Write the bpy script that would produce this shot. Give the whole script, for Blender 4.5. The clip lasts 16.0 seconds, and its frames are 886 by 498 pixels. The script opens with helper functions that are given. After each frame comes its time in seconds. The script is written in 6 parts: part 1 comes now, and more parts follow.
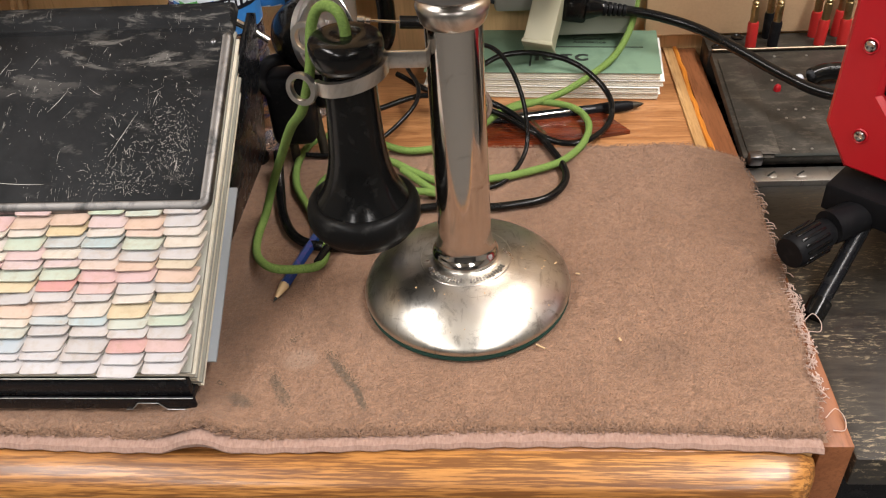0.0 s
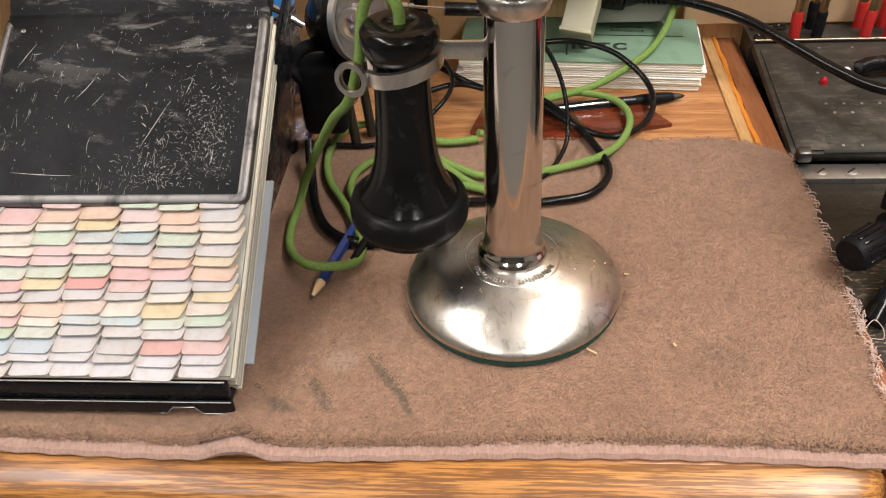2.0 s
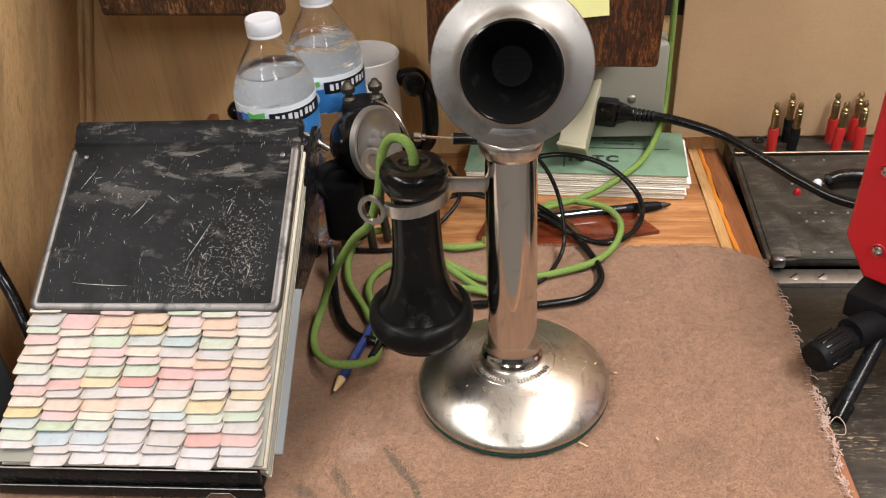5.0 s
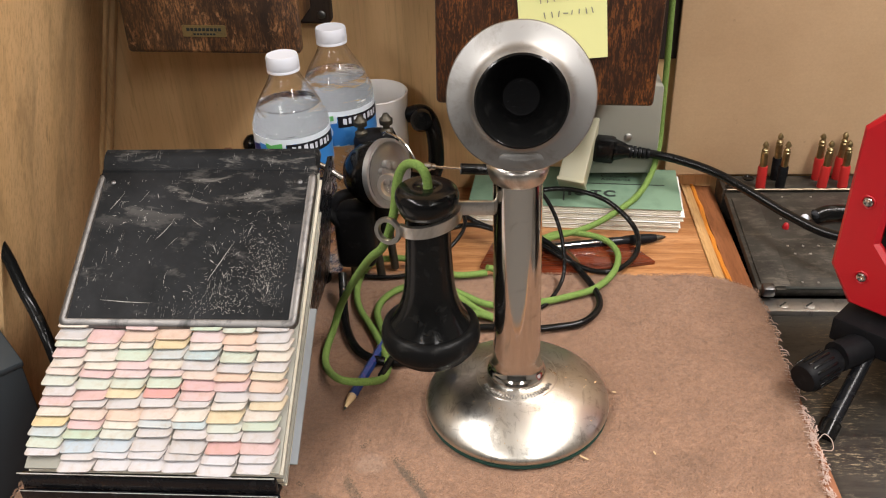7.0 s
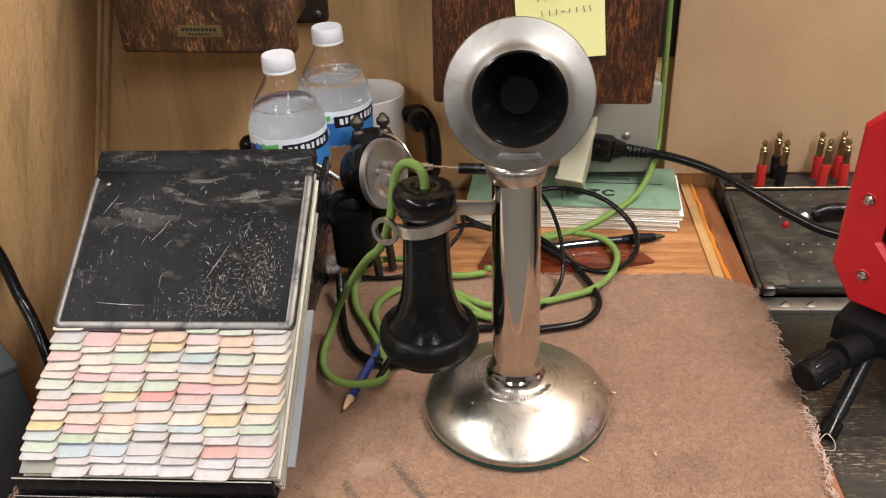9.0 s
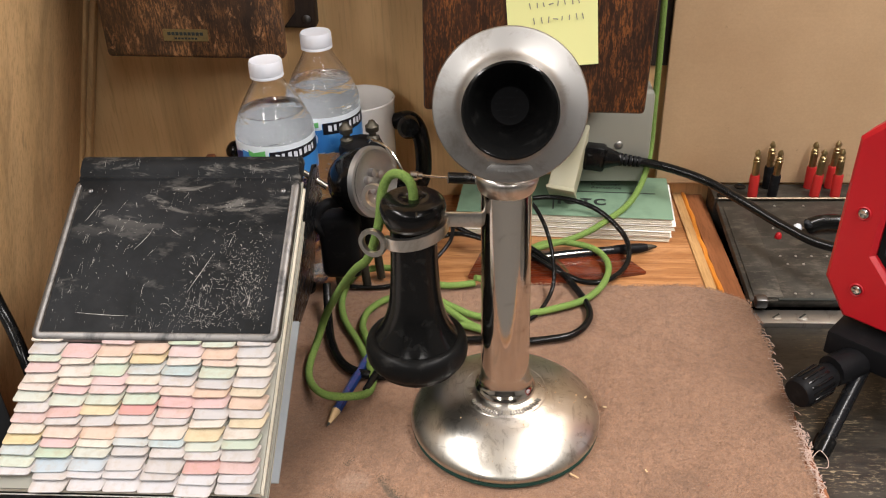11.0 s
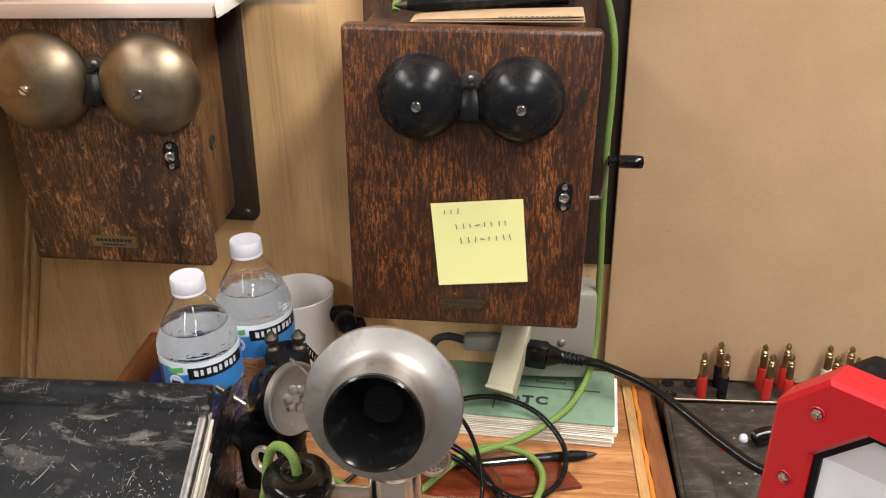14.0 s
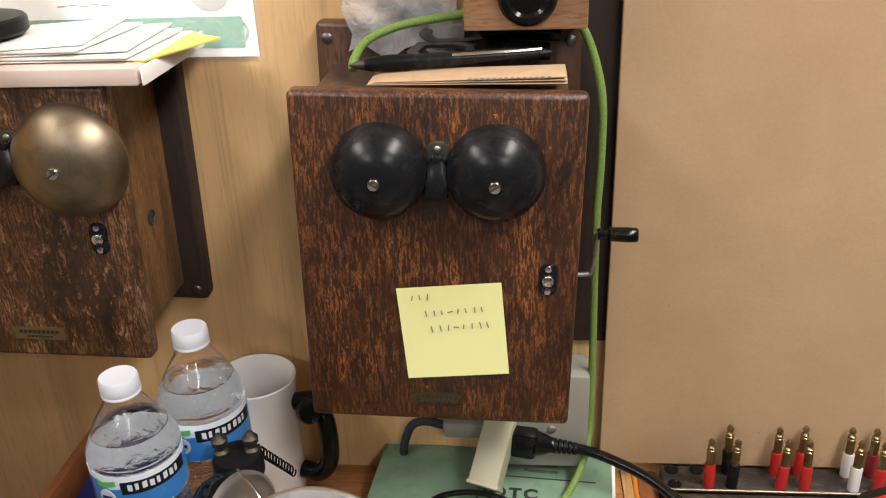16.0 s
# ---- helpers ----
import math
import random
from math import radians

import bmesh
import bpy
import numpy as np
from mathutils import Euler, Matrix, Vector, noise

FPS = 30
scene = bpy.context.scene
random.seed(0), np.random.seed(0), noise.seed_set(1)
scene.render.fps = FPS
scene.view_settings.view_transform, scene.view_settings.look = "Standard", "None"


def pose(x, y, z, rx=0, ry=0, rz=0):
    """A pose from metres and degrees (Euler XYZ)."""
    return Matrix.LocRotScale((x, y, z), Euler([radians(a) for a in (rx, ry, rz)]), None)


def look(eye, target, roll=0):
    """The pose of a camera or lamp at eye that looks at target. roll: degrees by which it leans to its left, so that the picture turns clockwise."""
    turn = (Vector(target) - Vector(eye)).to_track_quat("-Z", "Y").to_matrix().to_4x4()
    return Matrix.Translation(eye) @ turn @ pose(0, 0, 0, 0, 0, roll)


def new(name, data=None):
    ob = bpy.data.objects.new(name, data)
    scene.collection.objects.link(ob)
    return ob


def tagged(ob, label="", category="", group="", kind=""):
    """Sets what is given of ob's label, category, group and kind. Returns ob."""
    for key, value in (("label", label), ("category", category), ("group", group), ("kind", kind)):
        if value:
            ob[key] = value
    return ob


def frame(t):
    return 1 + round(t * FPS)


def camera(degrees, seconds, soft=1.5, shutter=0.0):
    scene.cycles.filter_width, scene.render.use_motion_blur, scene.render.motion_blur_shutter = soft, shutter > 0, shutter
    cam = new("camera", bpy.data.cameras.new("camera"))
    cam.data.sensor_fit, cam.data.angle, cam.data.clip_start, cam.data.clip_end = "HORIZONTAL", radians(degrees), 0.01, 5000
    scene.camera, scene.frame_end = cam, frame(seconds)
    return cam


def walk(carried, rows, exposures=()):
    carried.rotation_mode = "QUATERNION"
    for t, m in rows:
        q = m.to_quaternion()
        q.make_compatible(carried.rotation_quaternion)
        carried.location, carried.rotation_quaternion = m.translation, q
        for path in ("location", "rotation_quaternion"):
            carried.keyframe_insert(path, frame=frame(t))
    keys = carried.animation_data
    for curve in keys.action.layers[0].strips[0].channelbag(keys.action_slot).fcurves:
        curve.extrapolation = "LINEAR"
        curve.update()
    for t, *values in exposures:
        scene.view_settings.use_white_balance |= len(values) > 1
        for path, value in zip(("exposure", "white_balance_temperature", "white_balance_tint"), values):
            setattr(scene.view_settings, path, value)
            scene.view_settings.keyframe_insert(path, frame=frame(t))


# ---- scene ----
cam = camera(54.9, 16.0, soft=1.15)
PATH = [
    (0, (0.031, -0.021, 0.394), (-0.123, 1.532, -0.856), -4.3),
    (0.5, (0.02, -0.016, 0.387), (-0.126, 1.527, -0.878), -4.2),
    (1, (0.011, -0.007, 0.387), (-0.13, 1.528, -0.888), -4.0),
    (1.5, (0.006, 0.001, 0.386), (-0.136, 1.531, -0.894), -3.9),
    (2, (-0.002, 0.002, 0.388), (-0.148, 1.531, -0.893), -3.5),
    (2.5, (-0.007, 0.0, 0.398), (-0.151, 1.532, -0.88), -2.7),
    (3, (-0.005, 0.0, 0.397), (-0.148, 1.535, -0.877), -2.4),
    (3.5, (-0.001, 0.0, 0.397), (-0.142, 1.537, -0.875), -2.4),
    (4, (0.006, -0.005, 0.406), (-0.146, 1.547, -0.848), -2.8),
    (4.5, (0.008, -0.018, 0.429), (-0.159, 1.571, -0.775), -3.5),
    (5, (0.006, -0.04, 0.45), (-0.167, 1.591, -0.695), -3.7),
    (7.5, (-0.003, -0.08, 0.456), (-0.158, 1.612, -0.599), -2.6),
    (8, (-0.003, -0.075, 0.453), (-0.161, 1.616, -0.603), -3.0),
    (8.5, (-0.002, -0.073, 0.452), (-0.161, 1.617, -0.606), -3.2),
    (9, (-0.003, -0.075, 0.453), (-0.155, 1.618, -0.602), -2.9),
    (11.5, (-0.001, -0.058, 0.452), (-0.132, 1.641, -0.595), -2.1),
    (12, (0.008, -0.055, 0.46), (-0.12, 1.649, -0.579), -2.1),
    (12.5, (0.024, -0.049, 0.472), (-0.087, 1.667, -0.549), -1.6),
    (13, (0.05, -0.034, 0.493), (-0.081, 1.698, -0.499), -1.2),
    (13.5, (0.081, -0.017, 0.518), (-0.107, 1.739, -0.421), -1.2),
    (14, (0.075, 0.019, 0.55), (-0.102, 1.796, -0.352), -1.4),
    (14.5, (0.055, 0.068, 0.564), (0.008, 1.868, -0.305), -1.6),
    (15, (0.075, 0.115, 0.56), (0.036, 1.925, -0.29), -1.5),
    (15.5, (0.084, 0.125, 0.557), (-0.061, 1.929, -0.296), -2.0),
    (16, (0.09, 0.122, 0.556), (-0.087, 1.918, -0.305), -2.3),
]
walk(cam, [(t, look(eye, target, roll)) for t, eye, target, roll in PATH],
     [(0, -0.08), (2.5, -0.04), (3.5, 0.0), (11.5, 0.0), (12.5, 0.10), (14.0, 0.11), (15.0, 0.0), (16.0, -0.05)])

# ---- light ----
world = bpy.data.worlds.new("room_air")
world.use_nodes = True
world.node_tree.nodes["Background"].inputs["Color"].default_value = (1.0, 0.93, 0.82, 1)
world.node_tree.nodes["Background"].inputs["Strength"].default_value = 0.05
scene.world = world


def overhead_light(name, x, y, z, w, l, watts, color=(1.0, 0.955, 0.928)):
    d = bpy.data.lights.new(name, "AREA")
    d.shape, d.size, d.size_y, d.energy, d.color = "RECTANGLE", w, l, watts, color
    ob = new(name, d)
    ob.matrix_world = pose(x, y, z)
    return ob


overhead_light("tube_and_fill_lamp", -1.05, -0.10, 1.58, 0.30, 1.2, 31)
overhead_light("tube_and_fill_lamp", 0.82, 0.10, 1.58, 0.30, 1.3, 46)
# Two unseen fill lights, added behind the camera to brighten the wall side.
overhead_light("tube_and_fill_lamp", -0.95, -1.75, 1.58, 0.30, 1.2, 27)
overhead_light("tube_and_fill_lamp", 0.90, -1.75, 1.58, 0.30, 1.2, 30)

# ---- materials ----


class Mat:
    """A small builder for node materials."""

    def __init__(self, name, color=(0.5, 0.5, 0.5), rough=0.5, metal=0.0, **kw):
        self.m = bpy.data.materials.new(name)
        self.m.use_nodes = True
        self.t = self.m.node_tree
        self.b = self.t.nodes["Principled BSDF"]
        self.b.inputs["Base Color"].default_value = (*color, 1)
        self.b.inputs["Roughness"].default_value = rough
        self.b.inputs["Metallic"].default_value = metal
        for k, v in kw.items():
            self.b.inputs[k.replace("_", " ")].default_value = v

    def n(self, kind, **kw):
        node = self.t.nodes.new(kind)
        for k, v in kw.items():
            node.inputs[k].default_value = v
        return node

    def link(self, a, b):
        self.t.links.new(a, b)

    def coords(self, scale=(1, 1, 1), rot=(0, 0, 0), rand=False):
        c = self.n("ShaderNodeTexCoord")
        mp = self.n("ShaderNodeMapping", Scale=scale, Rotation=rot)
        self.link(c.outputs["Object"], mp.inputs["Vector"])
        if rand:
            oi = self.n("ShaderNodeObjectInfo")
            mul = self.n("ShaderNodeVectorMath")
            mul.operation = "MULTIPLY"
            mul.inputs[1].default_value = (7.0, 7.0, 7.0)
            comb = self.n("ShaderNodeCombineXYZ")
            for i in range(3):
                self.link(oi.outputs["Random"], comb.inputs[i])
            self.link(comb.outputs[0], mul.inputs[0])
            self.link(mul.outputs[0], mp.inputs["Location"])
        return mp.outputs[0]

    def noise(self, vec, scale, detail=4, rough=0.55, dist=0.0):
        nz = self.n("ShaderNodeTexNoise", Scale=scale, Detail=detail, Roughness=rough, Distortion=dist)
        self.link(vec, nz.inputs["Vector"])
        return nz.outputs["Fac"]

    def ramp(self, fac, stops, constant=False):
        r = self.n("ShaderNodeValToRGB")
        e = r.color_ramp.elements
        while len(e) < len(stops):
            e.new(0.5)
        for el, (p, c) in zip(e, stops):
            el.position = p
            el.color = (*c, 1) if len(c) == 3 else c
        if constant:
            r.color_ramp.interpolation = "CONSTANT"
        self.link(fac, r.inputs["Fac"])
        return r.outputs["Color"]

    def mix(self, fac, a, b, blend="MIX"):
        mx = self.n("ShaderNodeMix")
        mx.data_type, mx.blend_type = "RGBA", blend
        for src, i in ((fac, 0), (a, 6), (b, 7)):
            if isinstance(src, (int, float)):
                mx.inputs[i].default_value = src
            elif isinstance(src, tuple):
                mx.inputs[i].default_value = (*src, 1)
            else:
                self.link(src, mx.inputs[i])
        return mx.outputs[2]

    def color(self, c):
        self.link(c, self.b.inputs["Base Color"])
        return self

    def rough(self, fac, lo, hi):
        mr = self.n("ShaderNodeMapRange")
        mr.inputs["To Min"].default_value, mr.inputs["To Max"].default_value = lo, hi
        self.link(fac, mr.inputs["Value"])
        self.link(mr.outputs[0], self.b.inputs["Roughness"])
        return self

    def bump(self, fac, strength=0.3, dist=0.001):
        bp = self.n("ShaderNodeBump", Strength=strength, Distance=dist)
        self.link(fac, bp.inputs["Height"])
        self.link(bp.outputs[0], self.b.inputs["Normal"])
        return self


G0, G1 = (0, 0, 0), (1, 1, 1)


def wood(name, dark, mid, light, axis="x", rough=0.35, fine=900.0, coarse=60.0, stretch=14.0, wear=0.0, coat=0.0, rot=(0, 0, 0), patch=None, hard=0.0, streak=0.0, dash=0.0):
    """Wood with long pores along axis, a broad figure and, where it is worn, pale scuffs."""
    w = Mat(name)
    s = {"x": (1 / stretch, 1, 1), "y": (1, 1 / stretch, 1), "z": (1, 1, 1 / stretch)}[axis]
    v = w.coords(s, rot, rand=True)
    fig = w.noise(v, coarse, 6, 0.6, 0.8)
    pores = w.noise(v, fine, 3, 0.7)
    col = w.ramp(fig, [(0.3, dark), (0.5, mid), (0.72, light)])
    pm = w.ramp(pores, [(0.36 + hard, G0), (0.52 + hard * 0.6, G1)])
    col = w.mix(pm, w.mix(0.75, col, dark), col)
    if streak:
        ls = {"x": (0.02, 1, 1), "y": (1, 0.02, 1), "z": (1, 1, 0.02)}[axis]
        sv2 = w.coords(ls, (rot[0], rot[1] * 0.8, rot[2]), rand=True)
        lf = w.ramp(w.noise(sv2, 30, 4, 0.6, 0.5), [(0.50, G0), (0.66, G1)])
        thin = w.ramp(w.noise(sv2, 110, 3, 0.6, 0.3), [(0.60, G0), (0.70, G1)])
        col = w.mix(w.mix(1.0, lf, thin, "LIGHTEN"), col, w.mix(streak, col, tuple(q * 0.45 for q in dark)))
        fleck = w.ramp(w.noise(w.coords((1, 1, 0.25)), 210, 3, 0.7), [(0.72, G0), (0.76, G1)])
        col = w.mix(fleck, col, w.mix(0.4, col, tuple(q * 0.4 for q in dark)))
    if dash:
        ds = {"x": (0.09, 1, 1), "y": (1, 0.09, 1), "z": (1, 1, 0.17)}[axis]
        dv = w.coords(ds, rand=True)
        d1 = w.ramp(w.noise(dv, 620, 2, 0.5), [(0.47, G0), (0.54, G1)])
        d2 = w.ramp(w.noise(dv, 330, 3, 0.6), [(0.54, G0), (0.60, G1)])
        col = w.mix(w.mix(1.0, d1, d2, "LIGHTEN"), col, w.mix(dash, col, dark))
    if patch:
        pv = w.coords((1, 1, 1))
        pf = w.ramp(w.noise(pv, 26, 5, 0.65, 0.3), [(0.48, G0), (0.64, G1)])
        col = w.mix(pf, col, w.mix(0.8, col, patch))
    if wear:
        sv = w.coords((1, 1, 0.5))
        sf = w.ramp(w.noise(sv, 160, 6, 0.75, 0.5), [(0.66 - wear * 0.1, G0), (0.74, G1)])
        col = w.mix(sf, col, w.mix(0.5, col, tuple(min(1, c * 2.6 + 0.05) for c in light)))
    w.color(col)
    w.rough(pores, rough + 0.15, rough)
    w.bump(pores, 0.25, 0.0005)
    w.b.inputs["Coat Weight"].default_value = coat
    w.b.inputs["Coat Roughness"].default_value = 0.18
    return w.m


M = {}
M["oak_edge"] = wood("golden_oak", (0.085, 0.026, 0.006), (0.42, 0.185, 0.047), (0.54, 0.265, 0.075), "x", 0.3, 560, 60, 22, coat=0.2, hard=0.085)
M["oak_top"] = wood("oak_veneer", (0.25, 0.095, 0.03), (0.47, 0.22, 0.085), (0.55, 0.28, 0.12), "x", 0.4, 700, 60, 16, coat=0.2)
M["end_panel"] = wood("brown_laminate", (0.17, 0.058, 0.020), (0.25, 0.090, 0.034), (0.30, 0.115, 0.047), "y", 0.4, 500, 30, 10)
M["pine_strip"] = wood("bare_pine", (0.38, 0.20, 0.07), (0.55, 0.32, 0.13), (0.62, 0.40, 0.2), "y", 0.5, 600, 40, 14)
M["plywood"] = wood("maple_plywood", (0.56, 0.350, 0.160), (0.67, 0.435, 0.210), (0.74, 0.505, 0.255), "z", 0.38, 420, 9, 16, coat=0.15, hard=-0.06, streak=0.30)
M["ply_side"] = wood("maple_panel", (0.48, 0.30, 0.14), (0.65, 0.42, 0.205), (0.72, 0.485, 0.255), "z", 0.35, 420, 10, 9, coat=0.2, rot=(0, 0.12, 0), streak=0.45)
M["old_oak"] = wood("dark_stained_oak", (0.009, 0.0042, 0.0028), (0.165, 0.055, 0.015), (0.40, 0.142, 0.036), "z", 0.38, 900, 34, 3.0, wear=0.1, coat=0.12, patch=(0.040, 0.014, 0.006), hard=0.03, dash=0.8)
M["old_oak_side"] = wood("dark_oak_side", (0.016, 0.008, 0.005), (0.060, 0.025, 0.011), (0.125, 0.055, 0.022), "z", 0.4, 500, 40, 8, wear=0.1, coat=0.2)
M["walnut_old"] = wood("scuffed_brown_oak", (0.016, 0.008, 0.0045), (0.19, 0.084, 0.031), (0.36, 0.175, 0.072), "z", 0.42, 900, 30, 3.0, wear=1.0, coat=0.15, patch=(0.042, 0.020, 0.010), hard=0.04, dash=0.75)
M["walnut_side"] = wood("brown_oak_side", (0.045, 0.022, 0.009), (0.20, 0.096, 0.034), (0.30, 0.150, 0.056), "z", 0.42, 700, 40, 10.0, wear=0.3, coat=0.1, dash=0.4)
M["oak_block"] = wood("plain_oak", (0.16, 0.078, 0.035), (0.28, 0.15, 0.075), (0.36, 0.205, 0.11), "x", 0.5, 600, 30, 9)
# Near-black wood for the left back board and the painted wall-gap shade.
M["gap_shade_and_board"] = wood("gap_shade_and_dark_board", (0.010, 0.005, 0.003), (0.022, 0.011, 0.006), (0.035, 0.018, 0.009), "z", 0.6, 500, 40, 8)
M["mahogany"] = wood("polished_mahogany", (0.06, 0.010, 0.004), (0.16, 0.03, 0.010), (0.24, 0.055, 0.018), "x", 0.2, 500, 40, 10, coat=0.8)

k = Mat("corrugated_cardboard", rough=0.85)
v = k.coords((0.08, 1, 1))
lines = k.noise(v, 420, 2, 0.5)
blot = k.noise(k.coords(), 9, 5, 0.6)
spots = k.ramp(k.noise(k.coords(), 90, 4, 0.7), [(0.69, G0), (0.72, G1)])
c = k.mix(k.ramp(blot, [(0.3, G0), (0.7, G1)]), (0.42, 0.272, 0.150), (0.485, 0.325, 0.186))
c = k.mix(k.ramp(lines, [(0.35, G0), (0.65, G1)]), k.mix(0.03, c, (0.2, 0.12, 0.06)), c)
k.color(k.mix(k.ramp(k.noise(k.coords((0.9, 1, 1)), 420, 4, 0.75), [(0.38, G0), (0.62, G1)]), k.mix(0.10, c, (0.16, 0.095, 0.045)), k.mix(spots, c, k.mix(0.5, c, (0.2, 0.12, 0.06))))).bump(lines, 0.10, 0.0006)
M["cardboard"] = k.m

k = Mat("tan_terry", rough=1.0, Sheen_Weight=0.12, Sheen_Roughness=0.6)
v = k.coords()
soft = k.noise(v, 24, 5, 0.6)
fine = k.noise(v, 900, 3, 0.7)
grime = k.ramp(k.noise(k.coords((1, 1, 1)), 60, 6, 0.75, 0.6), [(0.55, G0), (0.72, G1)])
c = k.mix(k.ramp(soft, [(0.3, G0), (0.7, G1)]), (0.370, 0.208, 0.124), (0.455, 0.262, 0.160))
mid = k.ramp(k.noise(v, 260, 3, 0.7), [(0.32, G0), (0.62, G1)])
c = k.mix(mid, k.mix(0.44, c, (0.13, 0.068, 0.038)), c)
c = k.mix(k.ramp(fine, [(0.3, G0), (0.7, G1)]), k.mix(0.42, c, (0.13, 0.068, 0.040)), c)
c = k.mix(grime, c, k.mix(0.45, c, (0.12, 0.07, 0.045)))
# rubbed-in smudges, one pale dusty spot, broad darker patches at right and by the index
for (sx, sy, ang, sl, sw, tint, amt) in ((-0.0735, 0.340, -53, 0.024, 0.0034, (0.085, 0.068, 0.045), 0.75), (-0.060, 0.320, -66, 0.014, 0.0030, (0.085, 0.068, 0.045), 0.75), (-0.110, 0.325, -60, 0.018, 0.0045, (0.095, 0.07, 0.045), 0.55),
                                         (-0.134, 0.317, -30, 0.012, 0.006, (0.075, 0.055, 0.035), 0.6), (-0.102, 0.352, 10, 0.014, 0.011, (0.50, 0.36, 0.27), 0.35), (0.120, 0.352, 20, 0.035, 0.022, (0.15, 0.085, 0.05), 0.22), (-0.155, 0.40, 80, 0.06, 0.02, (0.15, 0.085, 0.05), 0.5)):
    tc = k.n("ShaderNodeTexCoord")
    mp = k.n("ShaderNodeMapping", Location=(sx, sy, 0.006), Rotation=(0, 0, radians(ang)), Scale=(sl, sw, 0.05))
    mp.vector_type = "TEXTURE"
    k.link(tc.outputs["Object"], mp.inputs["Vector"])
    gr = k.n("ShaderNodeTexGradient")
    gr.gradient_type = "SPHERICAL"
    k.link(mp.outputs[0], gr.inputs["Vector"])
    edge = k.mix(1.0, k.ramp(gr.outputs["Fac"], [(0.0, G0), (0.45, (amt, amt, amt))]), k.ramp(k.noise(v, 420, 4, 0.75), [(0.30, G0), (0.52, G1)]), "MULTIPLY")
    c = k.mix(edge, c, tint)
k.color(c).bump(fine, 0.8, 0.002)
M["terry"] = k.m
k = Mat("terry_stain", rough=1.0)
k.color(k.ramp(k.noise(k.coords(), 500, 3), [(0.35, (0.10, 0.075, 0.052)), (0.65, (0.19, 0.13, 0.085))]))
M["stain"] = k.m
k = Mat("terry_hem", rough=0.9, Sheen_Weight=0.2)
st = k.noise(k.coords((1, 0.45, 0.45)), 700, 4, 0.6)
k.color(k.mix(k.ramp(st, [(0.35, G0), (0.65, G1)]), (0.27, 0.165, 0.125), (0.36, 0.235, 0.19))).bump(st, 0.35, 0.0008)
M["hem"] = k.m
M["thread"] = Mat("white_thread", (0.52, 0.39, 0.33), 0.9).m


def metal(name, color, lo, hi, scale=60, tarnish=None, amount=0.6, bump=0.03):
    k = Mat(name, color, lo, 1.0)
    v = k.coords()
    big = k.noise(v, scale, 6, 0.65, 0.4)
    k.rough(big, lo, hi)
    if tarnish:
        f = k.ramp(k.noise(v, scale * 0.7, 7, 0.7, 0.6), [(amount, G0), (amount + 0.16, G1)])
        k.color(k.mix(f, color, tarnish))
    k.bump(k.noise(v, 500, 3), bump, 0.0005)
    return k.m


M["nickel"] = metal("worn_nickel", (0.64, 0.615, 0.575), 0.22, 0.40, 45, (0.36, 0.32, 0.265), 0.54)
k = Mat("tarnished_nickel", (0.66, 0.63, 0.58), 0.3, 1.0)
v = k.coords()
cloud = k.noise(v, 22, 6, 0.68, 0.6)
yel = k.ramp(k.noise(k.coords((1, 1, 1), (0, 0, 0.8)), 17, 4, 0.6), [(0.44, G0), (0.60, G1)])
spots = k.ramp(k.noise(v, 75, 7, 0.78, 0.8), [(0.53, G0), (0.63, G1)])
rub = k.ramp(k.noise(k.coords((1, 0.16, 0.6), (0, 0, 0.5)), 170, 4, 0.7), [(0.57, G0), (0.66, G1)])
c = k.mix(yel, (0.68, 0.66, 0.62), (0.63, 0.595, 0.525))
c = k.mix(spots, c, k.mix(0.55, c, (0.25, 0.225, 0.185)))
k.color(k.mix(rub, c, k.mix(0.45, c, (0.30, 0.27, 0.23)))).rough(cloud, 0.20, 0.42).bump(cloud, 0.12, 0.004)
M["nickel_base"] = k.m
M["nickel_stem"] = metal("polished_nickel", (0.66, 0.63, 0.585), 0.05, 0.16, 70, (0.42, 0.38, 0.33), 0.6, 0.012)
M["nickel_face"] = metal("satin_nickel", (0.36, 0.352, 0.34), 0.40, 0.54, 60, (0.27, 0.258, 0.24), 0.50)
M["steel"] = metal("grey_steel", (0.42, 0.41, 0.39), 0.35, 0.55, 90, (0.2, 0.19, 0.17), 0.55)
M["steel_bare"] = Mat("bared_metal", (0.42, 0.40, 0.37), 0.6).m
M["copper_grey"] = metal("copper_grey_metal", (0.36, 0.27, 0.22), 0.35, 0.5, 90, (0.2, 0.14, 0.11), 0.5)
M["silver_satin"] = metal("satin_silver", (0.52, 0.52, 0.515), 0.38, 0.55, 90)
M["chrome"] = metal("bright_steel", (0.75, 0.74, 0.72), 0.12, 0.25, 90)
M["brass"] = metal("tarnished_brass", (0.38, 0.29, 0.145), 0.28, 0.45, 120, (0.25, 0.17, 0.08), 0.5)
M["bell_bronze"] = metal("dull_bronze", (0.29, 0.235, 0.165), 0.38, 0.5, 60, (0.22, 0.172, 0.115), 0.5)
M["dark_brass"] = metal("blackened_brass", (0.10, 0.09, 0.072), 0.5, 0.65, 120, (0.06, 0.055, 0.045), 0.5)
M["worn_rim"] = metal("bared_steel_rim", (0.185, 0.178, 0.172), 0.38, 0.6, 55, (0.07, 0.07, 0.07), 0.50)
M["dark_rim"] = metal("darkened_steel", (0.18, 0.18, 0.185), 0.3, 0.5, 80, (0.10, 0.10, 0.10), 0.5)
M["plate_dark"] = metal("blackened_brass_plate", (0.13, 0.095, 0.045), 0.45, 0.6, 200, (0.07, 0.05, 0.025), 0.5)
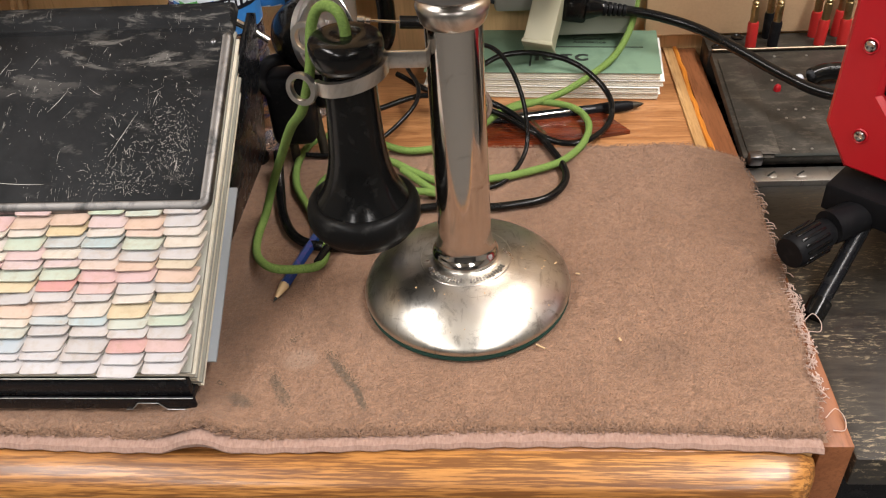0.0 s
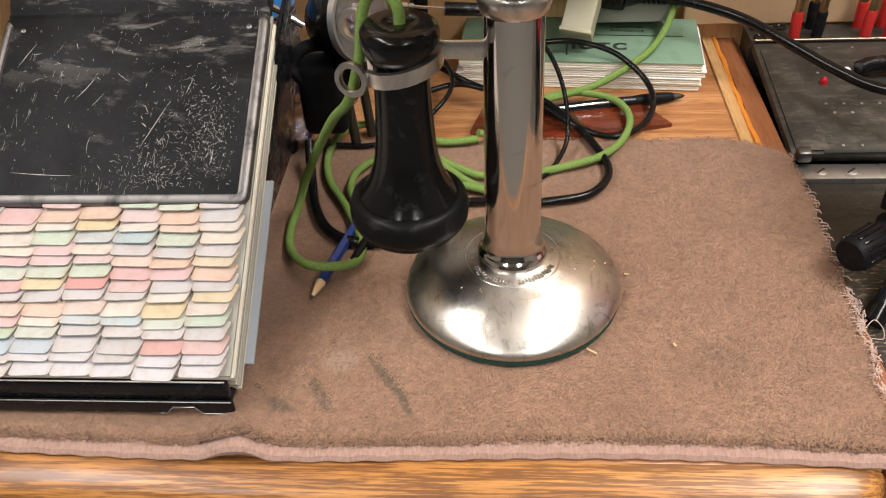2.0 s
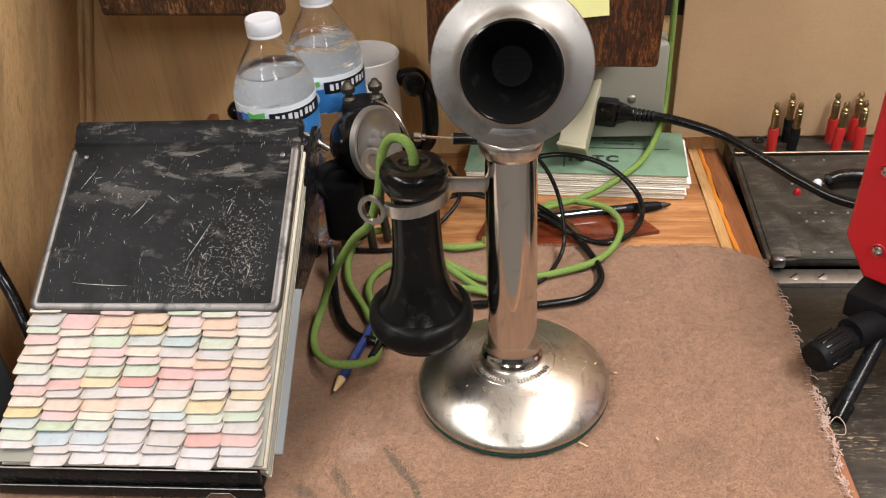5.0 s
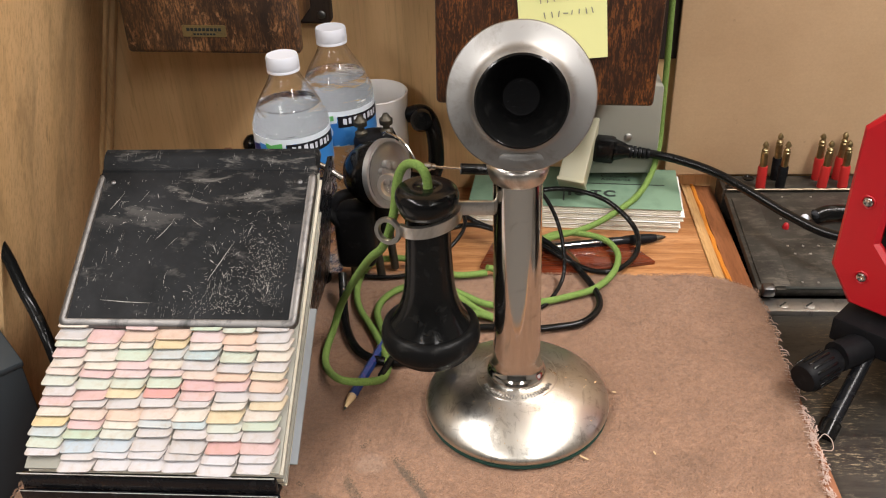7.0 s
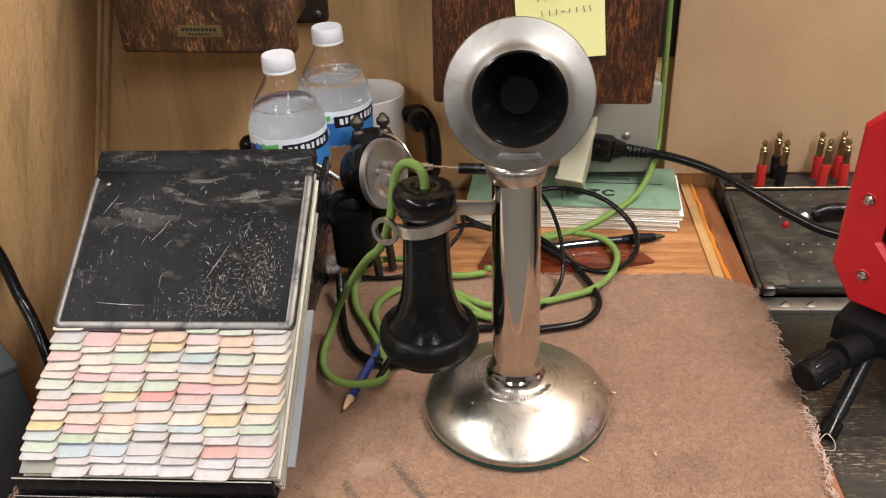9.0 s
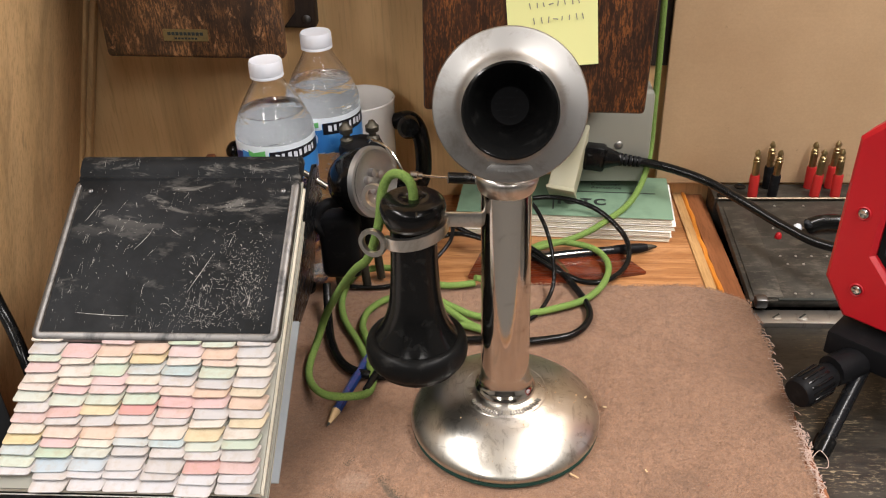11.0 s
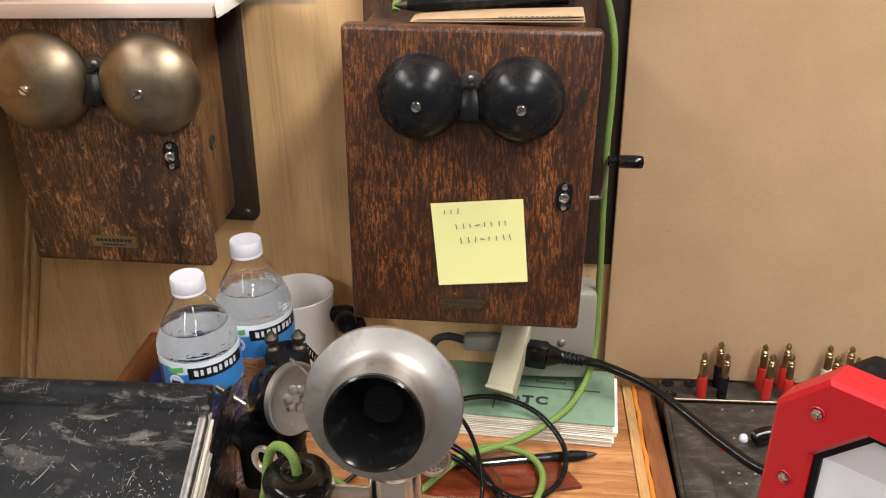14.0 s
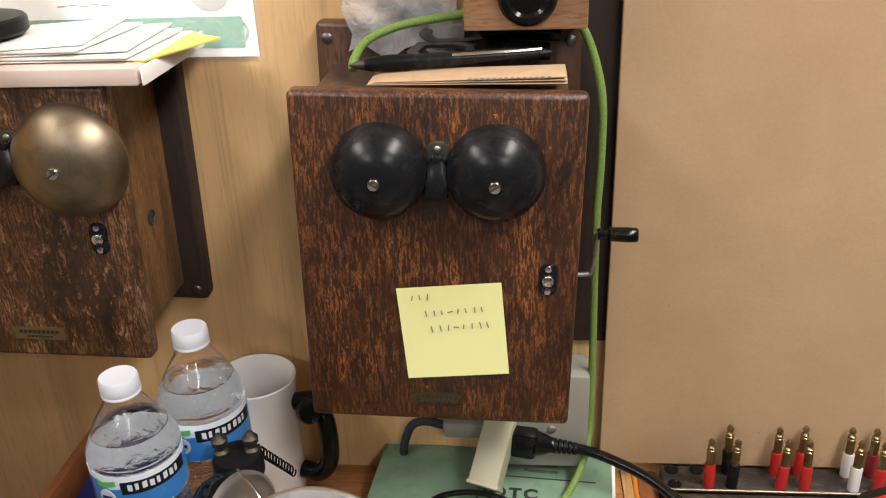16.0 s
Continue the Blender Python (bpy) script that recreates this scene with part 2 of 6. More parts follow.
M["plate_brass"] = metal("old_brass_plate", (0.36, 0.275, 0.13), 0.42, 0.6, 200, (0.20, 0.145, 0.07), 0.54)


def plastic(name, color, lo=0.3, hi=0.5, dust=0.0, dustcol=(0.3, 0.29, 0.27), scale=90, **kw):
    k = Mat(name, color, lo, 0.0, **kw)
    if max(color) < 0.03:
        k.b.inputs["Specular IOR Level"].default_value = 0.25 if lo < 0.2 else 0.09
    v = k.coords()
    f = k.noise(v, scale, 6, 0.65, 0.3)
    k.rough(f, lo, hi)
    g = k.ramp(f, [(0.56, G0), (0.75, G1)])
    k.color(k.mix(g, color, k.mix(dust, color, dustcol)))
    k.bump(k.noise(v, 800, 3), 0.05, 0.0004)
    return k.m


M["rubber"] = plastic("hard_black_rubber", (0.005, 0.005, 0.005), 0.09, 0.24, 0.05)
M["rubber_dusty"] = plastic("dusty_black_rubber", (0.007, 0.007, 0.007), 0.26, 0.42, 0.08)
M["black_enamel"] = plastic("black_enamel", (0.008, 0.0085, 0.010), 0.19, 0.34, 0.05)
M["black_plastic"] = plastic("matt_black_plastic", (0.008, 0.008, 0.009), 0.38, 0.55, 0.05)
M["cable"] = plastic("black_cable", (0.006, 0.006, 0.006), 0.13, 0.26, 0.04)
M["red"] = plastic("red_plastic", (0.45, 0.007, 0.014), 0.34, 0.42, 0.0)
M["diffuser"] = plastic("white_diffuser", (0.78, 0.79, 0.84), 0.35, 0.5, 0.0)
M["beige"] = plastic("beige_plastic", (0.46, 0.435, 0.30), 0.35, 0.5, 0.2, (0.4, 0.36, 0.25))
M["grey_plate"] = plastic("grey_painted_steel", (0.27, 0.265, 0.225), 0.4, 0.55, 0.2, (0.22, 0.21, 0.18))
M["white_plastic"] = plastic("white_plastic", (0.66, 0.68, 0.74), 0.35, 0.5)
M["ceramic"] = plastic("white_glaze", (0.86, 0.85, 0.83), 0.12, 0.2)
M["red_gloss"] = plastic("red_sleeve", (0.42, 0.020, 0.018), 0.3, 0.4)
M["dark_red"] = plastic("dark_red_sleeve", (0.2, 0.015, 0.02), 0.3, 0.4)
M["white_sleeve"] = plastic("white_sleeve", (0.6, 0.58, 0.55), 0.3, 0.4)
M["felt"] = plastic("green_felt", (0.008, 0.045, 0.032), 0.8, 0.95)
M["orange_glue"] = plastic("orange_varnish", (0.62, 0.22, 0.03), 0.25, 0.35)
M["ink"] = Mat("black_ink", (0.02, 0.025, 0.022), 0.6).m
M["pencil_ink"] = Mat("grey_ink", (0.22, 0.22, 0.20), 0.7).m
M["card_back"] = plastic("grey_blue_card", (0.30, 0.33, 0.36), 0.5, 0.6)
M["label_blue"] = plastic("blue_label", (0.04, 0.20, 0.52), 0.25, 0.35, 0.6, (0.16, 0.40, 0.70), 120)
M["label_white"] = plastic("pale_label", (0.7, 0.76, 0.82), 0.25, 0.35)
M["label_green"] = plastic("green_label", (0.12, 0.42, 0.12), 0.25, 0.35)
M["label_black"] = plastic("black_label", (0.012, 0.012, 0.016), 0.25, 0.35)
M["label_inside"] = plastic("label_inside", (0.25, 0.265, 0.28), 0.5, 0.6)
M["deep_blue"] = plastic("deep_blue_card", (0.01, 0.02, 0.14), 0.3, 0.45)
M["yellow"] = plastic("yellow_card", (0.75, 0.62, 0.12), 0.5, 0.6)
M["note"] = plastic("yellow_note_paper", (0.80, 0.80, 0.36), 0.7, 0.8)
M["pencil_wood"] = plastic("sharpened_wood", (0.62, 0.44, 0.24), 0.6, 0.7)
M["pencil_blue"] = plastic("blue_foil", (0.012, 0.045, 0.2), 0.3, 0.5, 0.7, (0.3, 0.05, 0.25), 260)
M["dark_cloth"] = plastic("dark_grey_cloth", (0.022, 0.027, 0.032), 0.8, 0.95)
M["dark_cabinet"] = plastic("dark_blue_grey_enamel", (0.022, 0.030, 0.036), 0.4, 0.55)
M["plaster"] = plastic("grey_painted_wall", (0.30, 0.29, 0.27), 0.85, 0.95)
M["mirrored_dark_wall"] = plastic("dark_wall_for_reflection", (0.055, 0.054, 0.052), 0.85, 0.95)
M["ceiling"] = plastic("ceiling_board", (0.72, 0.71, 0.69), 0.9, 0.95)
M["carpet"] = plastic("brown_floor", (0.15, 0.14, 0.13), 0.85, 0.95, 0.5, (0.2, 0.15, 0.1))


def paper(name, color, dirt=(0.5, 0.42, 0.28), amount=0.35, scale=40):
    k = Mat(name, color, 0.75)
    f = k.noise(k.coords((1, 1, 1)), scale, 5, 0.65)
    k.color(k.mix(k.ramp(f, [(0.45, G0), (0.75, G1)]), color, k.mix(amount, color, dirt)))
    k.bump(k.noise(k.coords((1, 1, 6)), 400, 2), 0.1, 0.0006)
    return k.m


M["paper"] = paper("white_paper", (0.84, 0.83, 0.79), amount=0.12)
M["pages"] = paper("page_block", (0.66, 0.62, 0.52), amount=0.5, scale=90)
M["newsprint"] = paper("yellowed_paper", (0.43, 0.30, 0.18), (0.32, 0.17, 0.08), 0.55, 70)
M["pink_paper"] = paper("pinkish_board", (0.62, 0.50, 0.44), amount=0.2)
M["green_cover"] = paper("green_card_cover", (0.165, 0.262, 0.175), (0.07, 0.125, 0.08), 0.75, 26)
M["cert_green"] = paper("green_engraving", (0.16, 0.33, 0.26), (0.3, 0.45, 0.25), 0.6, 60)
M["seal"] = paper("silver_seal", (0.46, 0.46, 0.44), (0.3, 0.3, 0.3), 0.4, 300)

# black japanned cover with scratches and bare patches
k = Mat("scratched_black_enamel", (0.017, 0.018, 0.020), 0.3)
v = k.coords()
blot = k.noise(v, 26, 7, 0.72, 0.4)
patchy = k.ramp(k.noise(k.coords((1, 2.2, 2.2)), 30, 6, 0.7), [(0.575, G0), (0.66, G1)])
scr = None
for i, (ang, sc) in enumerate(((0.5, 34), (-0.7, 30), (1.4, 26), (2.3, 38))):
    sv = k.coords((1, 0.10, 0.10), (0, 0, ang))
    w = k.n("ShaderNodeTexVoronoi", Scale=sc * 5.0, Randomness=1.0)
    w.feature = "DISTANCE_TO_EDGE"
    k.link(sv, w.inputs["Vector"])
    thin = k.ramp(w.outputs["Distance"], [(0.002, G1), (0.008, G0)])
    gate = k.ramp(k.noise(v, 52 + 9 * i, 3, 0.6), [(0.62, G0), (0.66, G1)])
    one = k.mix(1.0, thin, gate, "MULTIPLY")
    scr = one if scr is None else k.mix(1.0, scr, one, "LIGHTEN")
chips = k.ramp(k.noise(v, 330, 5, 0.8), [(0.66, G0), (0.69, G1)])
chips = k.mix(1.0, chips, k.ramp(k.noise(v, 18, 3), [(0.50, G0), (0.62, G1)]), "MULTIPLY")
sep = k.n("ShaderNodeSeparateXYZ")
k.link(k.n("ShaderNodeTexCoord").outputs["Object"], sep.inputs[0])
rubbed = k.mix(1.0, k.ramp(sep.outputs["Z"], [(0.130, G0), (0.146, G1)]), k.ramp(k.noise(k.coords((0.55, 2.0, 2.0)), 34, 6, 0.7, 0.5), [(0.54, G0), (0.62, G1)]), "MULTIPLY")
dusty = k.ramp(k.noise(v, 12, 5, 0.7), [(0.35, (0.006, 0.0065, 0.007)), (0.75, (0.022, 0.023, 0.025))])
base = k.mix(k.mix(1.0, k.mix(0.35, G0, patchy), rubbed, "LIGHTEN"), dusty, (0.105, 0.10, 0.093))
k.color(k.mix(k.mix(1.0, scr, chips, "LIGHTEN"), base, (0.38, 0.365, 0.34)))
k.rough(blot, 0.42, 0.62).bump(blot, 0.06, 0.002)
k.b.inputs["Specular IOR Level"].default_value = 0.09
M["scratched"] = k.m

# black paint worn through to pale wood
k = Mat("worn_black_paint", (0.012, 0.012, 0.012), 0.4)
f = k.ramp(k.noise(k.coords((0.5, 2.2, 1)), 210, 7, 0.8, 0.4), [(0.535, G0), (0.60, G1)])
g = k.ramp(k.noise(k.coords((0.7, 1, 1)), 16, 4, 0.65), [(0.44, G0), (0.58, G1)])
k.color(k.mix(k.mix(1.0, f, g, "MULTIPLY"), k.ramp(k.noise(k.coords((0.4, 2, 1)), 60, 5, 0.7), [(0.35, (0.016, 0.014, 0.012)), (0.7, (0.05, 0.043, 0.034))]), (0.30, 0.24, 0.15)))
k.rough(f, 0.35, 0.6)
M["worn_black"] = k.m
k = Mat("dirty_dark_steel", (0.05, 0.048, 0.044), 0.4, 0.6)
f = k.noise(k.coords(), 22, 6, 0.7)
f2 = k.ramp(k.noise(k.coords((0.4, 1, 1)), 120, 5, 0.75), [(0.50, G0), (0.66, G1)])
k.color(k.mix(f2, k.ramp(f, [(0.3, (0.024, 0.022, 0.019)), (0.7, (0.085, 0.078, 0.066))]), (0.13, 0.115, 0.095))).rough(f, 0.35, 0.6)
M["dark_steel"] = k.m

# index tabs, pastel plastic over typed paper with browned edges
TAB_HUES = {"w": ("grey_white", (0.50, 0.49, 0.485)), "l": ("lilac_white", (0.56, 0.56, 0.58)), "p": ("pink", (0.62, 0.37, 0.37)), "r": ("salmon", (0.62, 0.25, 0.23)), "a": ("peach", (0.66, 0.46, 0.34)), "c": ("cream", (0.66, 0.60, 0.50)), "y": ("yellow", (0.66, 0.52, 0.25)),
            "m": ("mint", (0.44, 0.57, 0.42)), "b": ("pale_blue", (0.36, 0.52, 0.54)), "s": ("sky_blue", (0.24, 0.46, 0.60))}


def tab_material(name, color):
    k = Mat(name + "_tab", rough=0.32)
    oi = k.n("ShaderNodeObjectInfo")
    fade = k.ramp(oi.outputs["Random"], [(0.0, (0.15, 0.15, 0.15)), (1.0, (0.65, 0.65, 0.65))])
    c = k.mix(1.0, k.mix(fade, color, (0.60, 0.57, 0.55)), (0.80, 0.80, 0.82), "MULTIPLY")
    dirt = k.ramp(k.noise(k.coords((1, 1, 1), rand=True), 130, 5, 0.7), [(0.48, G0), (0.78, G1)])
    c = k.mix(dirt, c, k.mix(0.55, c, (0.30, 0.21, 0.12)))
    sp = k.n("ShaderNodeSeparateXYZ")
    k.link(k.n("ShaderNodeTexCoord").outputs["Object"], sp.inputs[0])
    mr = k.n("ShaderNodeMath")
    mr.operation = "ABSOLUTE"
    k.link(sp.outputs["X"], mr.inputs[0])
    edge = k.ramp(mr.outputs[0], [(0.0105, G0), (0.0122, (0.6, 0.6, 0.6))])
    k.color(k.mix(edge, c, k.mix(0.6, c, (0.22, 0.13, 0.06))))
    return k.m


# green braided cord
k = Mat("green_braid", rough=0.85)
f = k.noise(k.coords(), 1100, 3, 0.7)
k.color(k.ramp(f, [(0.3, (0.085, 0.16, 0.028)), (0.7, (0.235, 0.355, 0.082))])).bump(f, 0.6, 0.0012)
M["green_cord"] = k.m

k = Mat("clear_bottle_plastic", (1, 1, 1), 0.03, Transmission_Weight=1.0, IOR=1.40, Specular_IOR_Level=0.7)
k.bump(k.noise(k.coords((1, 1, 2.5)), 60, 3, 0.5, 0.6), 0.12, 0.002)
M["pet"] = k.m
k = Mat("drinking_water", (0.985, 0.99, 0.995), 0.0, Transmission_Weight=1.0, IOR=1.20)
k.bump(k.noise(k.coords((1, 1, 2.5)), 75, 3, 0.5, 0.8), 0.8, 0.004)
M["water"] = k.m
M["glass"] = Mat("clear_glass", (1, 1, 1), 0.02, Transmission_Weight=1.0, IOR=1.45).m
k = Mat("clear_film", (0.88, 0.89, 0.90), 0.14, Transmission_Weight=0.70, IOR=1.18)
k.bump(k.noise(k.coords(), 90, 3, 0.6, 1.5), 0.6, 0.004)
M["film"] = k.m
M["sleeve_film"] = Mat("flat_clear_film", (0.97, 0.97, 0.97), 0.08, Transmission_Weight=0.95, IOR=1.08).m

# ---- mesh helpers ----


def part(name, bm, material, parent, label="", smooth=True, angle=0.7):
    me = bpy.data.meshes.new(name)
    bmesh.ops.recalc_face_normals(bm, faces=bm.faces[:])
    if smooth:
        for f in bm.faces:
            f.smooth = True
        for e in bm.edges:
            if len(e.link_faces) == 2 and e.calc_face_angle(0) > angle:
                e.smooth = False
    bm.to_mesh(me)
    bm.free()
    me.materials.append(material)
    ob = new(name, me)
    if parent:
        ob.parent = parent
        root = parent
        m = Matrix.Identity(4)
        while root.parent:
            root = root.parent
        ob.matrix_parent_inverse = root.matrix_basis.inverted() if root.type == "EMPTY" else Matrix.Identity(4)
        if parent is not root:
            ob.matrix_parent_inverse = Matrix.Identity(4)
    if label:
        ob["label"] = label
    return ob


def thing(name, at, label, category, group="", kind=""):
    ob = new(name)
    ob.empty_display_size = 0.01
    ob.matrix_basis = Matrix.Translation(at)
    return tagged(ob, label, category, group, kind)


def B():
    return bmesh.new()


def box(bm, c, s, m=None, bevel=0.0, seg=2):
    """A box with centre c and size s, moved by m, its edges rounded."""
    r = bmesh.ops.create_cube(bm, size=1.0)
    vs = r["verts"]
    mat = (m or Matrix.Identity(4)) @ Matrix.Translation(c) @ Matrix.Diagonal((*s, 1))
    bmesh.ops.transform(bm, matrix=mat, verts=vs)
    if bevel:
        es = list({e for v_ in vs for e in v_.link_edges})
        bmesh.ops.bevel(bm, geom=es, offset=bevel, segments=seg, affect="EDGES", profile=0.5, clamp_overlap=True)
    return bm


def span(bm, a, b, bevel=0.0, m=None, seg=2):
    """A box between two opposite corners."""
    a, b = Vector(a), Vector(b)
    return box(bm, (a + b) / 2, [abs(q) for q in (b - a)], m, bevel, seg)


def lathe(bm, prof, m=None, seg=48, close=False):
    """Turns a profile of (radius, height) about z."""
    m = m or Matrix.Identity(4)
    rings = []
    for r, z in prof:
        if r < 1e-6:
            rings.append([bm.verts.new(m @ Vector((0, 0, z)))])
        else:
            rings.append([bm.verts.new(m @ Vector((r * math.cos(2 * math.pi * i / seg), r * math.sin(2 * math.pi * i / seg), z))) for i in range(seg)])
    pairs = list(zip(rings, rings[1:]))
    if close:
        pairs.append((rings[-1], rings[0]))
    for a, b in pairs:
        for i in range(seg):
            j = (i + 1) % seg
            if len(a) == 1 and len(b) > 1:
                bm.faces.new((a[0], b[i], b[j]))
            elif len(b) == 1 and len(a) > 1:
                bm.faces.new((a[i], b[0], a[j]))
            elif len(a) > 1:
                bm.faces.new((a[i], b[i], b[j], a[j]))
    return bm


def smooth_line(pts, n=8, closed=False):
    """A Catmull-Rom line through the points."""
    p = [Vector(q) for q in pts]
    if closed:
        p = [p[-1]] + p + [p[0], p[1]]
    else:
        p = [p[0] * 2 - p[1]] + p + [p[-1] * 2 - p[-2]]
    out = []
    for i in range(1, len(p) - 2):
        a, b, c_, d = p[i - 1:i + 3]
        for q in range(n):
            t = q / n
            out.append(0.5 * ((2 * b) + (c_ - a) * t + (2 * a - 5 * b + 4 * c_ - d) * t * t + (3 * b - a - 3 * c_ + d) * t ** 3))
    if not closed:
        out.append(p[-2].copy())
    return out


def tube(bm, pts, r, seg=10, n=8, closed=False, raw=False):
    """A round cord of radius r (or one radius a point) along a smooth line."""
    line = [Vector(q) for q in pts] if raw else smooth_line(pts, n, closed)
    up, rings = None, []
    for i, p in enumerate(line):
        a = line[i - 1] if (i or closed) else p
        b = line[(i + 1) % len(line)] if (i < len(line) - 1 or closed) else p
        d = (b - a).normalized()
        if up is None:
            up = d.orthogonal().normalized()
        up = (up - d * up.dot(d)).normalized()
        side = d.cross(up)
        rr = r[i] if isinstance(r, (list, tuple)) else r
        rings.append([bm.verts.new(p + (up * math.cos(2 * math.pi * q / seg) + side * math.sin(2 * math.pi * q / seg)) * rr) for q in range(seg)])
    for a, b in list(zip(rings, rings[1:])) + ([(rings[-1], rings[0])] if closed else []):
        for q in range(seg):
            bm.faces.new((a[q], a[(q + 1) % seg], b[(q + 1) % seg], b[q]))
    if not closed:
        bm.faces.new(rings[0][::-1])
        bm.faces.new(rings[-1])
    return bm


def prism(bm, outline, depth, m=None, bevel=0.0):
    """A flat plate: outline (x, y) pushed from z = 0 to z = depth."""
    m = m or Matrix.Identity(4)
    lo = [bm.verts.new(m @ Vector((x, y, 0))) for x, y in outline]
    hi = [bm.verts.new(m @ Vector((x, y, depth))) for x, y in outline]
    n = len(outline)
    fs = [bm.faces.new(lo[::-1]), bm.faces.new(hi)]
    for i in range(n):
        fs.append(bm.faces.new((lo[i], lo[(i + 1) % n], hi[(i + 1) % n], hi[i])))
    if bevel:
        es = list({e for v_ in hi for e in v_.link_edges})
        bmesh.ops.bevel(bm, geom=es, offset=bevel, segments=2, affect="EDGES", profile=0.5, clamp_overlap=True)
    return bm


def round_rect(w, h, r, n=4):
    out = []
    for cx, cy, a0 in ((w / 2 - r, h / 2 - r, 0), (-w / 2 + r, h / 2 - r, 90), (-w / 2 + r, -h / 2 + r, 180), (w / 2 - r, -h / 2 + r, 270)):
        for i in range(n + 1):
            a = radians(a0 + 90 * i / n)
            out.append((cx + r * math.cos(a), cy + r * math.sin(a)))
    return out


def frame_on(at, z, x):
    """A matrix at a point, its z along one direction and its x near another."""
    z = Vector(z).normalized()
    x = (Vector(x) - z * Vector(x).dot(z)).normalized()
    y = z.cross(x)
    return Matrix.Translation(at) @ Matrix((x, y, z)).transposed().to_4x4()


def screw(bm, at, d, r=0.003, h=0.0015):
    """A round-headed screw with a slot across it."""
    m = frame_on(at, d, (0.7, 0.1, 0.6) if abs(Vector(d).normalized().z) < 0.9 else (0.7, 0.6, 0))
    lathe(bm, [(r, 0), (r, h * 0.4), (r * 0.8, h * 0.8), (0, h)], m, 16)
    return bm


def slot(bm, at, d, r=0.003, h=0.0015):
    m = frame_on(at, d, (0.7, 0.1, 0.6) if abs(Vector(d).normalized().z) < 0.9 else (0.7, 0.6, 0))
    return box(bm, (0, 0, h * 0.95), (r * 1.7, r * 0.28, h * 0.5), m)


def lettering(name, words, size, m, material, parent, bold=0.0, wide=1.0):
    cu = bpy.data.curves.new(name, "FONT")
    cu.body, cu.size, cu.extrude, cu.offset = words, size, 0.0001, bold
    cu.space_character = wide
    tmp = bpy.data.objects.new(name, cu)
    scene.collection.objects.link(tmp)
    me = bpy.data.meshes.new_from_object(tmp.evaluated_get(bpy.context.evaluated_depsgraph_get()))
    bpy.data.objects.remove(tmp)
    me.transform(m)
    me.materials.clear()
    me.materials.append(material)
    ob = new(name, me)
    ob.parent = parent
    ob.matrix_parent_inverse = parent.matrix_basis.inverted()
    return ob

# ---- the room ----


def structure(name, bm, mat, label, smooth=False):
    ob = part(name, bm, mat, None, "", smooth)
    return tagged(ob, label, name.split("_")[0], kind="structure")


structure("floor", span(B(), (-2.6, -2.8, -0.80), (2.6, 0.95, -0.75)), M["carpet"], "dull brown office carpet under the desk")
structure("ceiling", span(B(), (-2.6, -2.8, 1.66), (2.6, 0.95, 1.72)), M["ceiling"], "off-white ceiling board above the desk")
# Unseen wall, coloured dark so the nickel stem mirrors a dark room.
structure("wall_south", span(B(), (-2.6, -2.86, -0.75), (2.6, -2.80, 1.66)), M["mirrored_dark_wall"], "unseen wall across the office, darkened for reflections in the nickel stem")
structure("wall_east", span(B(), (2.6, -2.8, -0.75), (2.66, 0.95, 1.66)), M["plaster"], "cream painted side wall of the office")
structure("wall_west", span(B(), (-2.66, -2.8, -0.75), (-2.6, 0.95, 1.66)), M["plaster"], "cream painted side wall of the office")
structure("wall_north", span(B(), (-2.6, 0.785, -0.75), (2.6, 0.83, 1.66)), M["plywood"], "honey-coloured maple plywood wall behind the desk")
# The shade between ringer box and cardboard is painted as this dark strip.
structure("trim", span(B(), (0.1290, 0.7800, 0.150), (0.1700, 0.7848, 0.66), 0.001), M["gap_shade_and_board"], "dark strip standing in for the shade beside the cardboard")

# leaning side panel with its corner moulding
# it runs from the back wall towards the desk's front, turned and tipped a little
lean = frame_on((-0.4392, 0.784, 0.14), Vector((0.061, 0.0, 0.22)).cross(Vector((0.03, -0.31, 0.0))) * -1.0, (-0.03, 0.31, 0))
if lean.to_3x3().col[2].x < 0:
    lean = lean @ pose(0, 0, 0, 180)
panel = thing("side_panel", (-0.44, 0.4, -0.75), "honey-coloured maple plywood panel leaning in the corner", "panel")
bm = B()
box(bm, (-0.145, -0.095, -0.0095), (0.29, 1.01, 0.018), lean, 0.001)
part("board", bm, M["ply_side"], panel)
bm = B()
box(bm, (-0.010, -0.095, 0.004), (0.014, 1.01, 0.010), lean, 0.004)
box(bm, (-0.022, -0.095, 0.001), (0.010, 1.01, 0.005), lean, 0.002)
part("corner_moulding", bm, M["ply_side"], panel)

# ---- desk ----
desk = thing("desk", (-0.2, 0.5, -0.75), "golden oak desk with a rounded front edge and worn end strip", "desk")
bm = B()
span(bm, (-0.352, 0.285, -0.028), (0.188, 0.785, 0.0), 0.0006)
part("top", bm, M["oak_top"], desk)
bm = B()
prof = [(0.0, 0.0), (-0.012, -0.0005), (-0.019, -0.004), (-0.0235, -0.010), (-0.025, -0.018), (-0.0235, -0.027), (-0.018, -0.034), (-0.008, -0.037), (0.0, -0.037)]
xs = [-0.352] + [-0.345 + 0.05 * i for i in range(11)] + [0.180, 0.188, 0.193, 0.1965, 0.198]
rows_ = []
for x in xs:
    q = 1.0 if x < 0.181 else max(0.35, math.sqrt(max(0, 1 - ((x - 0.180) / 0.0185) ** 2)))
    rows_.append([bm.verts.new((x, 0.285 + y * q, (z + 0.018) * (0.6 + 0.4 * q) - 0.018)) for y, z in prof])
